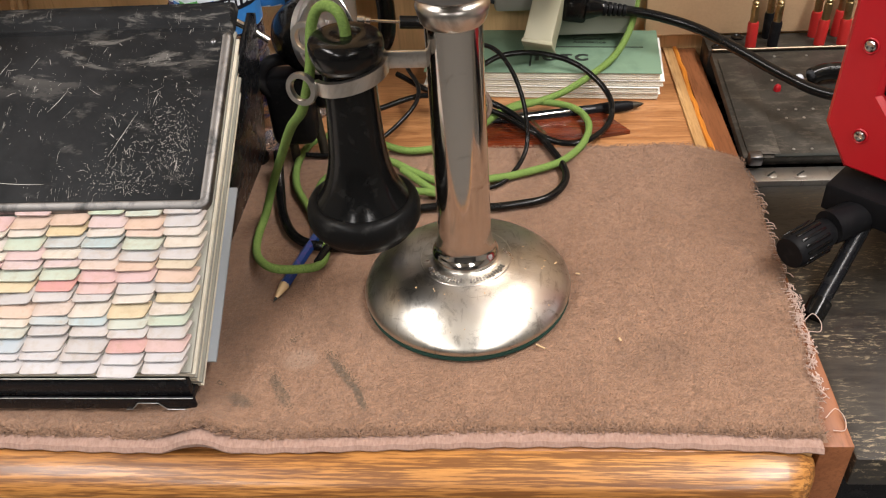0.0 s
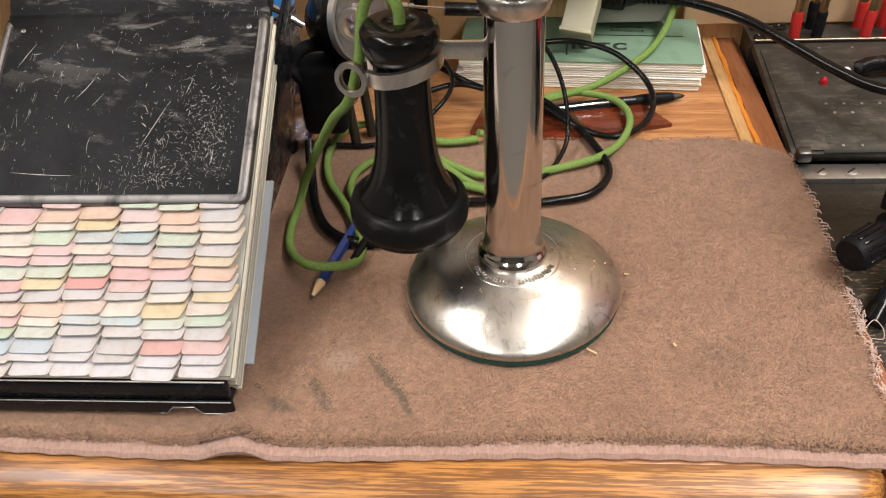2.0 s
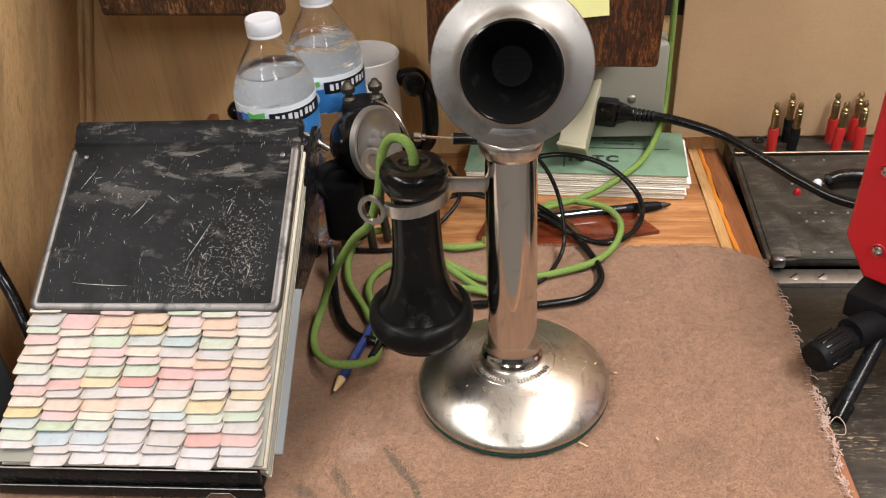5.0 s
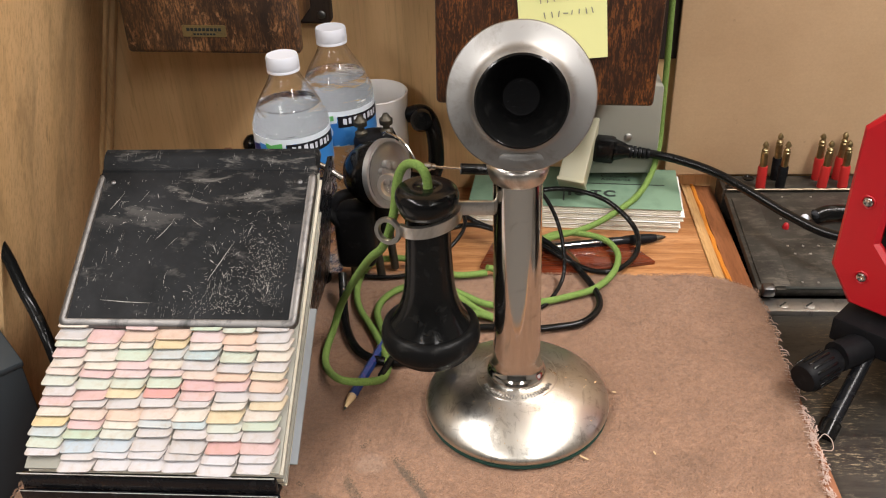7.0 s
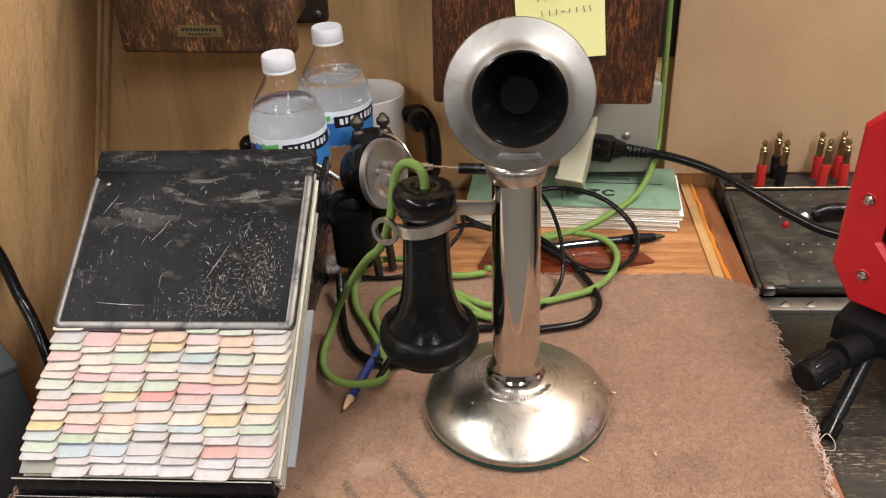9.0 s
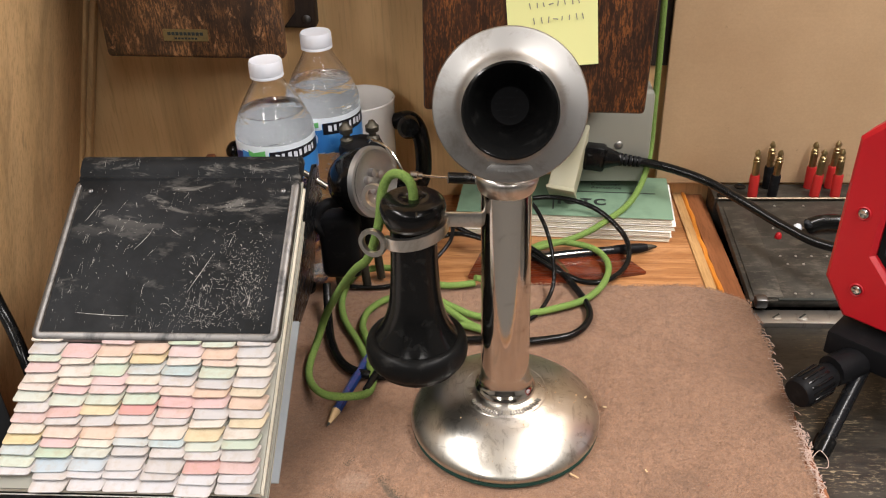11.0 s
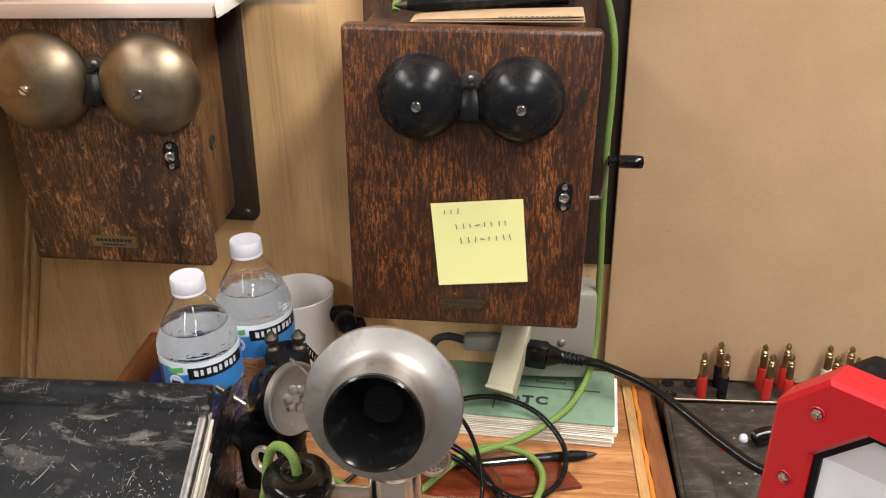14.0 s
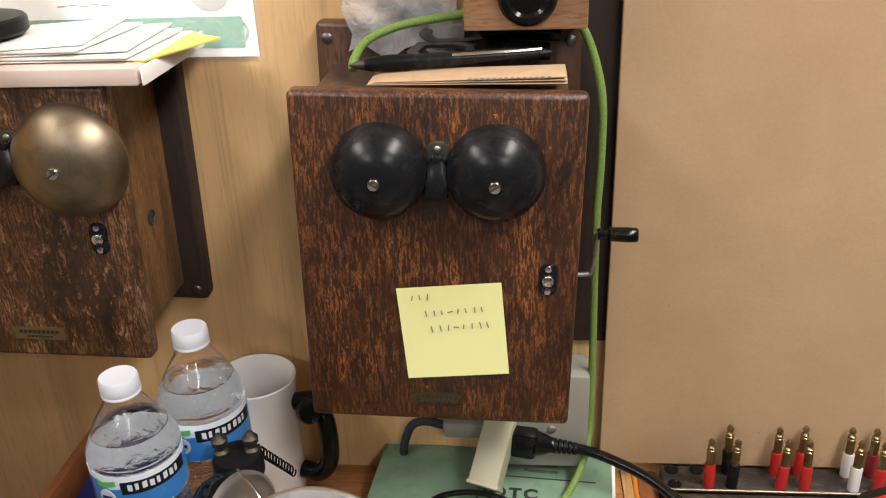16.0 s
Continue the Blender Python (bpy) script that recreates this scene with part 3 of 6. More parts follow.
for a, b in zip(rows_, rows_[1:]):
    for i in range(len(prof) - 1):
        bm.faces.new((a[i], a[i + 1], b[i + 1], b[i]))
bm.faces.new(rows_[0])
bm.faces.new(rows_[-1][::-1])
part("front_edge", bm, M["oak_edge"], desk, "glossy golden oak bullnose", angle=1.2)
part("end_panel", span(B(), (0.2025, 0.288, -0.75), (0.2205, 0.785, 0.001), 0.001), M["end_panel"], desk, "plain red-brown end panel")
part("edge_strip", span(B(), (0.188, 0.2855, -0.03), (0.1975, 0.785, 0.0025), 0.0006), M["pine_strip"], desk, "bare pale wood strip")
bm = B()
rnd = random.Random(4)
tube(bm, [(0.2 + rnd.uniform(-0.0012, 0.0012), 0.29 + 0.0165 * i, 0.0005 + rnd.uniform(-0.0006, 0.0008)) for i in range(31)], 0.0026, 8, 3)
part("varnish_bead", bm, M["orange_glue"], desk, "dried orange varnish run")
for x in (-0.345, 0.17):
    part("leg", span(B(), (x, 0.30, -0.75), (x + 0.02, 0.77, -0.028), 0.001), M["end_panel"], desk)
part("apron", span(B(), (-0.324, 0.31, -0.16), (0.17, 0.33, -0.028), 0.001), M["oak_edge"], desk)

# ---- towel ----
towel = thing("towel", (0, 0.45, 0), "worn tan terry towel spread on the desk, frayed at one side", "towel")


def towel_front(x):
    return 0.2915 + 0.003 * math.sin(x * 14 + 0.6)


def towel_right(y):
    t = (y - 0.29) / 0.285
    return 0.206 + 0.016 * math.sin(min(1, t) * 1.5) + 0.0015 * math.sin(y * 160)


def towel_back(x):
    return 0.606 - 0.006 * math.sin((x + 0.35) * 3.2) - (0.03 * max(0, (x - 0.17) / 0.055) ** 2)


def towel_z(x, y):
    z = 0.0052 + 0.0011 * noise.noise((x * 22, y * 22, 0)) + 0.0007 * noise.noise((x * 90, y * 90, 3))
    f = y - towel_front(x)
    z += 0.010 * math.exp(-((x + 0.150) / 0.016) ** 2) * math.exp(-(f / 0.022) ** 2)
    if f < 0.012:
        z += 0.002 * (f / 0.012)
    return z


NX, NY = 180, 90
bm = B()
g = []
for i in range(NX + 1):
    u = i / NX
    col = []
    for j in range(NY + 1):
        w = j / NY
        x = -0.3515 + (towel_right(0.29 + 0.3 * w) + 0.3515) * u
        y = towel_front(x) + (towel_back(x) - towel_front(x)) * w
        col.append(bm.verts.new((x, y, towel_z(x, y) if 0 < i < NX and 0 < j < NY else 0.0012 + 0.006 * math.exp(-((x + 0.15) / 0.016) ** 2) * (j == 0))))
    g.append(col)
for i in range(NX):
    for j in range(NY):
        bm.faces.new((g[i][j], g[i + 1][j], g[i + 1][j + 1], g[i][j + 1]))
part("cloth", bm, M["terry"], towel, angle=3)

rs = np.random.RandomState(5)
n = 190000
uu, ww = rs.rand(n), rs.rand(n)
tufts = {False: ([], []), True: ([], [])}
STROKES = (((-0.084, 0.357), (-0.066, 0.333), 0.0030), ((-0.066, 0.333), (-0.057, 0.314), 0.0024), ((-0.117, 0.337), (-0.103, 0.313), 0.0032), ((-0.136, 0.320), (-0.128, 0.314), 0.0030), ((-0.110, 0.368), (-0.107, 0.374), 0.0016), ((-0.150, 0.332), (-0.146, 0.330), 0.0016))


def stained(x, y):
    for (ax, ay), (bx, by), w in STROKES:
        dx, dy = bx - ax, by - ay
        u = min(1, max(0, ((x - ax) * dx + (y - ay) * dy) / (dx * dx + dy * dy)))
        if math.hypot(x - ax - u * dx, y - ay - u * dy) < w * (0.6 + 1.0 * rs.rand()):
            return True
    return False


for a, b in zip(uu, ww):
    x = -0.3515 + (towel_right(0.29 + 0.3 * b) + 0.3515) * a
    f0 = towel_front(x)
    y = f0 + (towel_back(x) - f0) * b
    if (x + 0.245) ** 2 < 0.0049 and 0.34 < y < 0.58:
        continue
    if (x - 0.0025) ** 2 + (y - 0.4165) ** 2 < 0.0040:
        continue
    z = towel_z(x, y) - 0.0004
    th = rs.rand() * 6.283
    lx, ly = 0.0012 * math.cos(th) + 0.0003, 0.0012 * math.sin(th) - 0.0005
    wx, wy = -0.0004 * math.sin(th), 0.0004 * math.cos(th)
    hgt = 0.0006 + 0.0008 * rs.rand()
    verts, faces = tufts[-0.16 < x < -0.05 and y < 0.38 and stained(x, y)]
    k0 = len(verts)
    verts += [(x - wx, y - wy, z), (x + wx, y + wy, z), (x + lx + wx * 0.4, y + ly + wy * 0.4, z + hgt), (x + lx - wx * 0.4, y + ly - wy * 0.4, z + hgt)]
    faces.append((k0 + 3, k0 + 2, k0 + 1, k0))
# thicker curled loops along the front edge
for _ in range(5200):
    x = -0.3515 + 0.555 * rs.rand()
    y = towel_front(x) + 0.0005 + 0.0050 * rs.rand() ** 1.3
    z = towel_z(x, y) - 0.0008
    th = rs.rand() * 6.283
    l1 = 0.0016 + 0.0014 * rs.rand()
    lx, ly, wx, wy = l1 * math.cos(th), l1 * math.sin(th) - 0.0010, -0.0006 * math.sin(th), 0.0006 * math.cos(th)
    hgt = 0.0010 + 0.0018 * rs.rand()
    verts, faces = tufts[False]
    k0 = len(verts)
    verts += [(x - wx, y - wy, z), (x + wx, y + wy, z), (x + lx + wx * 0.5, y + ly + wy * 0.5, z + hgt), (x + lx - wx * 0.5, y + ly - wy * 0.5, z + hgt)]
    faces.append((k0 + 3, k0 + 2, k0 + 1, k0))
for dirty, (verts, faces) in tufts.items():
    me = bpy.data.meshes.new("terry_nap")
    me.from_pydata(verts, [], faces)
    me.materials.append(M["stain" if dirty else "terry"])
    me.shade_smooth()
    me.normals_split_custom_set_from_vertices([Vector((1.1 * q, 1.1 * w, 1)).normalized() for q, w in np.repeat(rs.rand(len(faces), 2) - 0.5, 4, axis=0)])
    pile = new("stained_nap" if dirty else "terry_nap", me)
    pile.parent, pile.matrix_parent_inverse = towel, towel.matrix_basis.inverted()
    tagged(pile, "grey smudges rubbed into the pile" if dirty else "soft looped terry pile", kind="stuff")

bm = B()
hem = []
for i in range(121):
    x = -0.3515 + 0.5535 * i / 120
    y = towel_front(x)
    lift = 0.009 * math.exp(-((x + 0.150) / 0.014) ** 2)
    wob = 0.0005 * math.sin(x * 300)
    hem.append([bm.verts.new(q) for q in ((x, y + 0.002, 0.0046 + lift), (x, y - 0.002, 0.0054 + lift), (x, y - 0.0065 + wob, 0.0046 + lift), (x, y - 0.0082 + wob, 0.0022 + lift), (x, y - 0.0075 + wob, 0.0006 + lift * 0.8), (x, y + 0.002, 0.0006 + lift * 0.8))])
for a, b in zip(hem, hem[1:]):
    for i in range(6):
        bm.faces.new((a[i], a[(i + 1) % 6], b[(i + 1) % 6], b[i]))
part("hem", bm, M["hem"], towel, "pinkish stitched hem")
bm = B()
for i in range(60):
    y = 0.312 + 0.004 * i + rs.rand() * 0.003
    if y > 0.565:
        continue
    x = towel_right(y)
    l = 0.002 + 0.005 * rs.rand() ** 2
    s = rs.rand() - 0.5
    tube(bm, [(x - 0.004, y, 0.0045), (x + l * 0.5, y + 0.004 * s, 0.0045), (x + l, y + 0.008 * s, 0.002)], 0.00035, 4, 3)
for (x, y) in ((0.222, 0.385), (0.213, 0.306)):
    tube(bm, [(x - 0.004, y, 0.004), (x + 0.003, y + 0.006, 0.005), (x + 0.007, y + 0.001, 0.003), (x + 0.005, y - 0.007, 0.002), (x - 0.002, y - 0.008, 0.003)], 0.00027, 5, 6)
part("fringe", bm, M["thread"], towel, "loose pale threads")
bm = B()
for i in range(150):
    y = 0.325 + 0.10 * rs.rand()
    x = towel_right(y) + 0.001 + 0.005 * rs.rand()
    q = rs.rand(6) - 0.5
    tube(bm, [(x, y, 0.003), (x + 0.004 * q[0], y + 0.006 * q[1], 0.0035 + 0.001 * q[2]), (x + 0.007 * q[3], y + 0.010 * q[4], 0.002 + 0.001 * q[5])], 0.0003, 4, 3)
part("selvage", bm, M["thread"], towel, "frayed woven edge")

# crumbs on the towel
for (x, y, a, l) in ((0.050, 0.360, 0.6, 0.007), (0.100, 0.366, 1.2, 0.003), (0.078, 0.430, 0.2, 0.003)):
    bm = B()
    box(bm, (0, 0, 0), (l, 0.0011, 0.0008), pose(x, y, 0.0078, 0, 0, math.degrees(-a)), 0.0003)
    tagged(part("wood_splinter", bm, M["pencil_wood"], None), "tiny pale wood splinter lying on the towel", "splinter", "crumbs on the towel")

# ---- candlestick telephone ----
PX, PY = 0.0025, 0.4165
phone = thing("candlestick_telephone", (PX, PY, 0.007), "antique nickel-plated candlestick telephone standing on a tan towel", "telephone")
at = Matrix.Translation((PX, PY, 0))
part("felt_pad", lathe(B(), [(0, 0.0066), (0.0675, 0.0066), (0.0692, 0.008), (0.0692, 0.0105), (0.067, 0.0115), (0, 0.0115)], at, 72), M["felt"], phone, "dark green felt rim")
part("base", lathe(B(), [(0.067, 0.0108), (0.0690, 0.0112), (0.0697, 0.0128), (0.0690, 0.0150), (0.0668, 0.0178), (0.0630, 0.0208), (0.0575, 0.0246), (0.0510, 0.0283), (0.0440, 0.0312), (0.0370, 0.0334),
                         (0.0305, 0.0350), (0.0290, 0.0358), (0.0250, 0.0366), (0.0215, 0.0375), (0.0200, 0.0390)], at, 96), M["nickel_base"], phone, "domed nickel base with tarnish and dents", angle=2)
part("stem", lathe(B(), [(0.0200, 0.0370), (0.0216, 0.0385), (0.0222, 0.0405), (0.0216, 0.0428), (0.0200, 0.0444), (0.0188, 0.0462), (0.0179, 0.0500), (0.0174, 0.0560), (0.0171, 0.075), (0.0163, 0.190), (0.0163, 0.2045)], at, 72), M["nickel_stem"], phone, "mirror-bright nickel stem", angle=1.2)
part("collar", lathe(B(), [(0.0162, 0.2010), (0.0174, 0.2014), (0.0182, 0.2026), (0.0190, 0.2052), (0.0200, 0.2085), (0.0204, 0.2108), (0.0200, 0.2130), (0.0188, 0.2146), (0.0172, 0.2152), (0.0168, 0.2200), (0.0168, 0.232), (0, 0.232)], at, 72), M["nickel"], phone, "flared nickel collar", angle=1.2)
part("maker_ring", lathe(B(), [(0.0298, 0.0357), (0.0302, 0.0358), (0.0306, 0.0355)], at, 72), M["nickel"], phone)
bm = B()
rp = random.Random(4)
for i in range(26):
    a, rr = radians(rp.uniform(-150, 20)), rp.uniform(0.034, 0.066)
    zz0 = float(np.interp(rr, (0.034, 0.037, 0.044, 0.051, 0.0575, 0.063, 0.0668), (0.0342, 0.0334, 0.0312, 0.0283, 0.0246, 0.0208, 0.0178)))
    box(bm, (rr, 0, zz0), (0.0006 + 0.0012 * rp.random(), 0.0006, 0.0007), at @ pose(0, 0, 0, 0, 0, math.degrees(a)), 0.0002, 1)
tagged(part("paint_fleck", bm, M["pencil_wood"], phone, "dried cream paint flecks"), kind="stuff")
# letters stamped on the base, as short bars
bm = B()
for i in range(26):
    a = radians(-150 + i * 4.6 + (9 if i > 12 else 0))
    box(bm, (0.0262 + 0.0006 * (i % 3), 0, 0.0368), (0.0032, 0.0012, 0.0007), at @ pose(0, 0, 0, 0, 0, math.degrees(a)))
part("stamped_writing", bm, M["nickel_face"], phone)

FACE = frame_on((0.0037, 0.3885, 0.2681), (0.0, -math.cos(radians(17)), math.sin(radians(17))), (1, 0, 0))
bm = B()
lathe(bm, [(0.0, -0.016), (0.026, -0.016), (0.029, -0.013), (0.029, -0.002), (0.0424, -0.001), (0.0436, 0.0004), (0.0437, 0.0022), (0.0431, 0.0034), (0.0400, 0.0042), (0.0325, 0.0058), (0.0298, 0.0075), (0.0277, 0.0120),
           (0.0266, 0.0200), (0.0260, 0.0275)], FACE, 80)
part("transmitter_face", bm, M["nickel_face"], phone, "round satin nickel faceplate")
cup = part("mouthpiece", lathe(B(), [(0.0254, 0.0265), (0.0262, 0.0285), (0.0261, 0.0305), (0.0250, 0.0313), (0.0240, 0.0302), (0.0200, 0.0195), (0.0150, 0.0095), (0.0118, 0.0030), (0.0112, 0.0010), (0.0106, 0.0004)], FACE, 64), M["rubber"], phone, "black hard-rubber mouthpiece")
bm = B()
for ring, cnt in ((0.0, 1), (0.004, 6), (0.0078, 12)):
    for i in range(cnt):
        a = 2 * math.pi * i / cnt
        lathe(bm, [(0.00115, 0), (0.00165, 0.0006), (0.00165, 0.0009), (0.0011, 0.0009)], FACE @ Matrix.Translation((ring * math.cos(a), ring * math.sin(a), 0.0010)), 10)
part("grille", bm, M["black_plastic"], cup)
part("grille_disc", lathe(B(), [(0.0116, 0.0006), (0.0080, 0.0002), (0.0, 0.0)], FACE, 40), M["black_plastic"], cup)
bm = B()
prism(bm, [(x * 1.0, y) for x, y in round_rect(0.027, 0.0088, 0.0043, 5)], 0.0007, FACE @ Matrix.Translation((0, -0.0366, 0.0046)) @ pose(0, 0, 0, 12), 0.0003)
part("badge", bm, M["nickel_face"], phone, "oval stamped maker's badge")
bm = B()
for i in range(9):
    box(bm, (-0.008 + 0.002 * i, -0.0362 + 0.00008 * (i - 4) ** 2, 0.0055), (0.0013, 0.0014, 0.0003), FACE)
part("badge_writing", bm, M["nickel_face"], phone)
bm = B()
lathe(bm, [(0, -0.046), (0.012, -0.045), (0.0165, -0.042), (0.020, -0.034), (0.0255, -0.024), (0.0262, -0.014), (0, -0.012)], FACE, 48)
box(bm, (0.0025, 0.4165, 0.222), (0.020, 0.020, 0.030), None, 0.006)
part("transmitter_back", bm, M["rubber"], phone)
# switch hook
bm = B()
box(bm, (-0.0245, 0.4135, 0.1805), (0.026, 0.0028, 0.0105), None, 0.001)
HC = Vector((-0.0565, 0.4105, 0))
arc = [HC + Vector((0.0205 * math.cos(radians(a)), 0.0205 * math.sin(radians(a)), 0.1795 - 0.008 * (1 - math.cos(radians(a))) / 2)) for a in range(-150, 151, 12)]
hk = []
for i, p in enumerate(arc):
    o = (p - HC)
    o.z = 0
    o.normalize()
    hk.append([bm.verts.new(p + o * a + Vector((0, 0, b))) for a, b in ((-0.0016, -0.0042), (0.0016, -0.0042), (0.0016, 0.0042), (-0.0016, 0.0042))])
for a, b in zip(hk, hk[1:]):
    for i in range(4):
        bm.faces.new((a[i], a[(i + 1) % 4], b[(i + 1) % 4], b[i]))
bm.faces.new(hk[0])
bm.faces.new(hk[-1][::-1])
for c0, d in (((-0.0825, 0.3990, 0.1715), (-0.35, -0.95, 0.12)), ((-0.0840, 0.4330, 0.1860), (-0.35, -0.95, 0.12))):
    m = frame_on(c0, d, (1, 0, 0))
    lathe(bm, [(0.0066, -0.0018), (0.0094, -0.0018), (0.0099, 0), (0.0094, 0.0018), (0.0066, 0.0018), (0.0062, 0)], m, 28, close=True)
part("switch_hook", bm, M["nickel"], phone, "forked nickel receiver hook")

# ---- receiver on the hook ----
rec = thing("telephone_receiver", (-0.0600, 0.4095, 0.064), "black hard-rubber bell-shaped receiver hanging on the switch hook", "receiver")
RX = frame_on((-0.0612, 0.4085, 0.0), (0.023, 0.008, 1), (1, 0, 0))
part("shell", lathe(B(), [(0.0150, 0.184), (0.0153, 0.165), (0.0157, 0.150), (0.0164, 0.138), (0.0173, 0.126), (0.0187, 0.116), (0.0207, 0.1080), (0.0234, 0.1005), (0.0264, 0.0952), (0.0288, 0.0915)], RX, 64), M["rubber"], rec, "tapered glossy black shell", angle=2)
part("ear_cap", lathe(B(), [(0.0278, 0.0900), (0.0288, 0.0912), (0.0298, 0.0916), (0.0322, 0.0908), (0.0342, 0.0888), (0.0353, 0.0852), (0.0357, 0.0808), (0.0353, 0.0768), (0.0340, 0.0738), (0.0314, 0.0720), (0.0302, 0.0708), (0.0297, 0.0680), (0.0270, 0.0655), (0.021, 0.0640), (0.008, 0.067), (0, 0.068)], RX, 72), M["rubber_dusty"], rec, "dusty flared ear cap", angle=2)
part("end_cap", lathe(B(), [(0.0150, 0.1785), (0.0176, 0.1795), (0.0196, 0.1835), (0.0208, 0.1880), (0.0212, 0.1915), (0.0208, 0.1945), (0.0196, 0.1967), (0.0172, 0.1980), (0.0110, 0.1988), (0.0045, 0.1986), (0.0040, 0.1965), (0, 0.1965)], RX, 56), M["rubber"], rec, "black end cap with cord hole", angle=1.5)

# ---- green cords ----


def cord(name, pts, r, mat, label, group="", n=8, seg=10, category="cord"):
    ob = part(name, tube(B(), pts, r, seg, n), mat, None)
    return tagged(ob, label, category, group)


GZ = 0.0105
cord("receiver_cord", [(-0.0560, 0.4085, 0.194), (-0.0560, 0.4085, 0.2035), (-0.0585, 0.4105, 0.2100), (-0.0645, 0.4145, 0.2125), (-0.0720, 0.4190, 0.2085), (-0.0775, 0.4205, 0.196), (-0.0808, 0.4170, 0.174),
                       (-0.0900, 0.4200, 0.147), (-0.1050, 0.440, 0.123), (-0.1260, 0.475, 0.080), (-0.1440, 0.4970, 0.041), (-0.1525, 0.4930, 0.018), (-0.1560, 0.477, GZ), (-0.1540, 0.459, GZ), (-0.1462, 0.440, GZ + 0.005), (-0.1330, 0.4255, GZ + 0.009),
                       (-0.1150, 0.4265, GZ + 0.007), (-0.1030, 0.440, GZ), (-0.1030, 0.462, GZ), (-0.1190, 0.500, GZ), (-0.1380, 0.537, GZ), (-0.1440, 0.573, GZ), (-0.1370, 0.606, GZ), (-0.1180, 0.617, GZ), (-0.095, 0.613, GZ),
                       (-0.0560, 0.589, GZ), (-0.0240, 0.592, GZ)], 0.0031, M["green_cord"], "bright green braided cord looping from the receiver over the towel", n=7)
cord("braided_cord", [(-0.100, 0.470, GZ), (-0.1130, 0.505, GZ), (-0.1200, 0.528, GZ), (-0.1160, 0.550, GZ), (-0.0990, 0.568, GZ), (-0.0700, 0.574, GZ), (-0.0450, 0.556, GZ), (-0.0180, 0.540, GZ), (0.0220, 0.545, GZ), (0.0450, 0.552, GZ),
                      (0.0740, 0.567, GZ), (0.0940, 0.594, GZ), (0.1010, 0.628, GZ), (0.0880, 0.655, GZ), (0.0550, 0.666, GZ), (0.0310, 0.655, GZ), (0.010, 0.628, GZ), (-0.010, 0.600, GZ), (-0.024, 0.592, GZ + 0.006)], 0.0031, M["green_cord"],
     "bright green braided cord coiled on the desk behind the phone", n=7)
cord("braided_cord", [(-0.055, 0.560, GZ), (-0.030, 0.532, GZ), (-0.012, 0.519, GZ), (-0.028, 0.523, GZ + 0.002), (-0.050, 0.531, GZ), (-0.075, 0.54, GZ)], 0.0030, M["green_cord"], "short green braided cord end beside the phone base", n=7)
cord("wall_cord", [(0.000, 0.635, 0.010), (0.031, 0.650, 0.012), (0.076, 0.671, 0.014), (0.108, 0.684, 0.027), (0.130, 0.706, 0.034), (0.146, 0.734, 0.046), (0.1535, 0.752, 0.070), (0.1540, 0.756, 0.110), (0.1535, 0.755, 0.165),
                   (0.1520, 0.752, 0.225), (0.1515, 0.750, 0.285), (0.1530, 0.752, 0.330), (0.1520, 0.755, 0.380), (0.1420, 0.758, 0.418), (0.130, 0.757, 0.437), (0.115, 0.755, 0.443)], 0.0032, M["green_cord"],
     "bright green braided cord running up beside the wooden ringer box")
cord("bell_cable", [(-0.029, 0.722, 0.4105), (-0.0285, 0.728, 0.417), (-0.020, 0.738, 0.428), (0.002, 0.745, 0.4365), (0.030, 0.748, 0.441), (0.056, 0.750, 0.444), (0.080, 0.752, 0.446)], 0.0032, M["green_cord"],
     "bright green braided cord coming out of the ringer box top")

# ---- black cords ----
KC = M["cable"]
cord("loose_cord", [(-0.012, 0.600, 0.080), (0.004, 0.612, 0.092), (0.022, 0.618, 0.086), (0.037, 0.612, 0.066), (0.046, 0.598, 0.040), (0.046, 0.577, 0.016), (0.030, 0.545, 0.009), (0.010, 0.530, 0.009)], 0.0019, KC, "thin black cord arching behind the phone", "black cords")
cord("loose_cord", [(0.000, 0.690, 0.030), (0.026, 0.700, 0.040), (0.060, 0.703, 0.040), (0.095, 0.690, 0.034), (0.120, 0.662, 0.020), (0.120, 0.630, 0.011), (0.100, 0.602, 0.009), (0.076, 0.598, 0.009), (0.051, 0.613, 0.012), (0.020, 0.640, 0.016), (-0.030, 0.665, 0.020), (-0.070, 0.690, 0.03)],
     0.0026, KC, "black cord in a wide loop over the desk", "black cords")
cord("loose_cord", [(0.000, 0.665, 0.020), (0.031, 0.645, 0.014), (0.056, 0.610, 0.011), (0.074, 0.567, 0.010), (0.076, 0.540, 0.010), (0.062, 0.518, 0.010), (0.040, 0.510, 0.010), (0.010, 0.506, 0.010), (-0.027, 0.508, 0.010), (-0.070, 0.494, 0.012), (-0.095, 0.470, 0.012),
                      (-0.105, 0.44, 0.012)], 0.0031, KC, "thick black cord bent across the towel", "black cords")
cord("loose_cord", [(-0.150, 0.588, 0.010), (-0.120, 0.586, 0.009), (-0.098, 0.592, 0.009), (-0.075, 0.610, 0.012), (-0.052, 0.640, 0.022), (-0.048, 0.662, 0.030), (-0.060, 0.690, 0.036)], 0.0020, KC, "thin black cord near the green cords", "black cords")
cord("loose_cord", [(-0.155, 0.560, 0.03), (-0.150, 0.530, 0.012), (-0.142, 0.500, 0.0095), (-0.128, 0.474, 0.0095), (-0.108, 0.462, 0.0095), (-0.082, 0.462, 0.0095), (-0.058, 0.472, 0.0095)], 0.0038, KC, "thick black cord hanging under the receiver", "black cords")
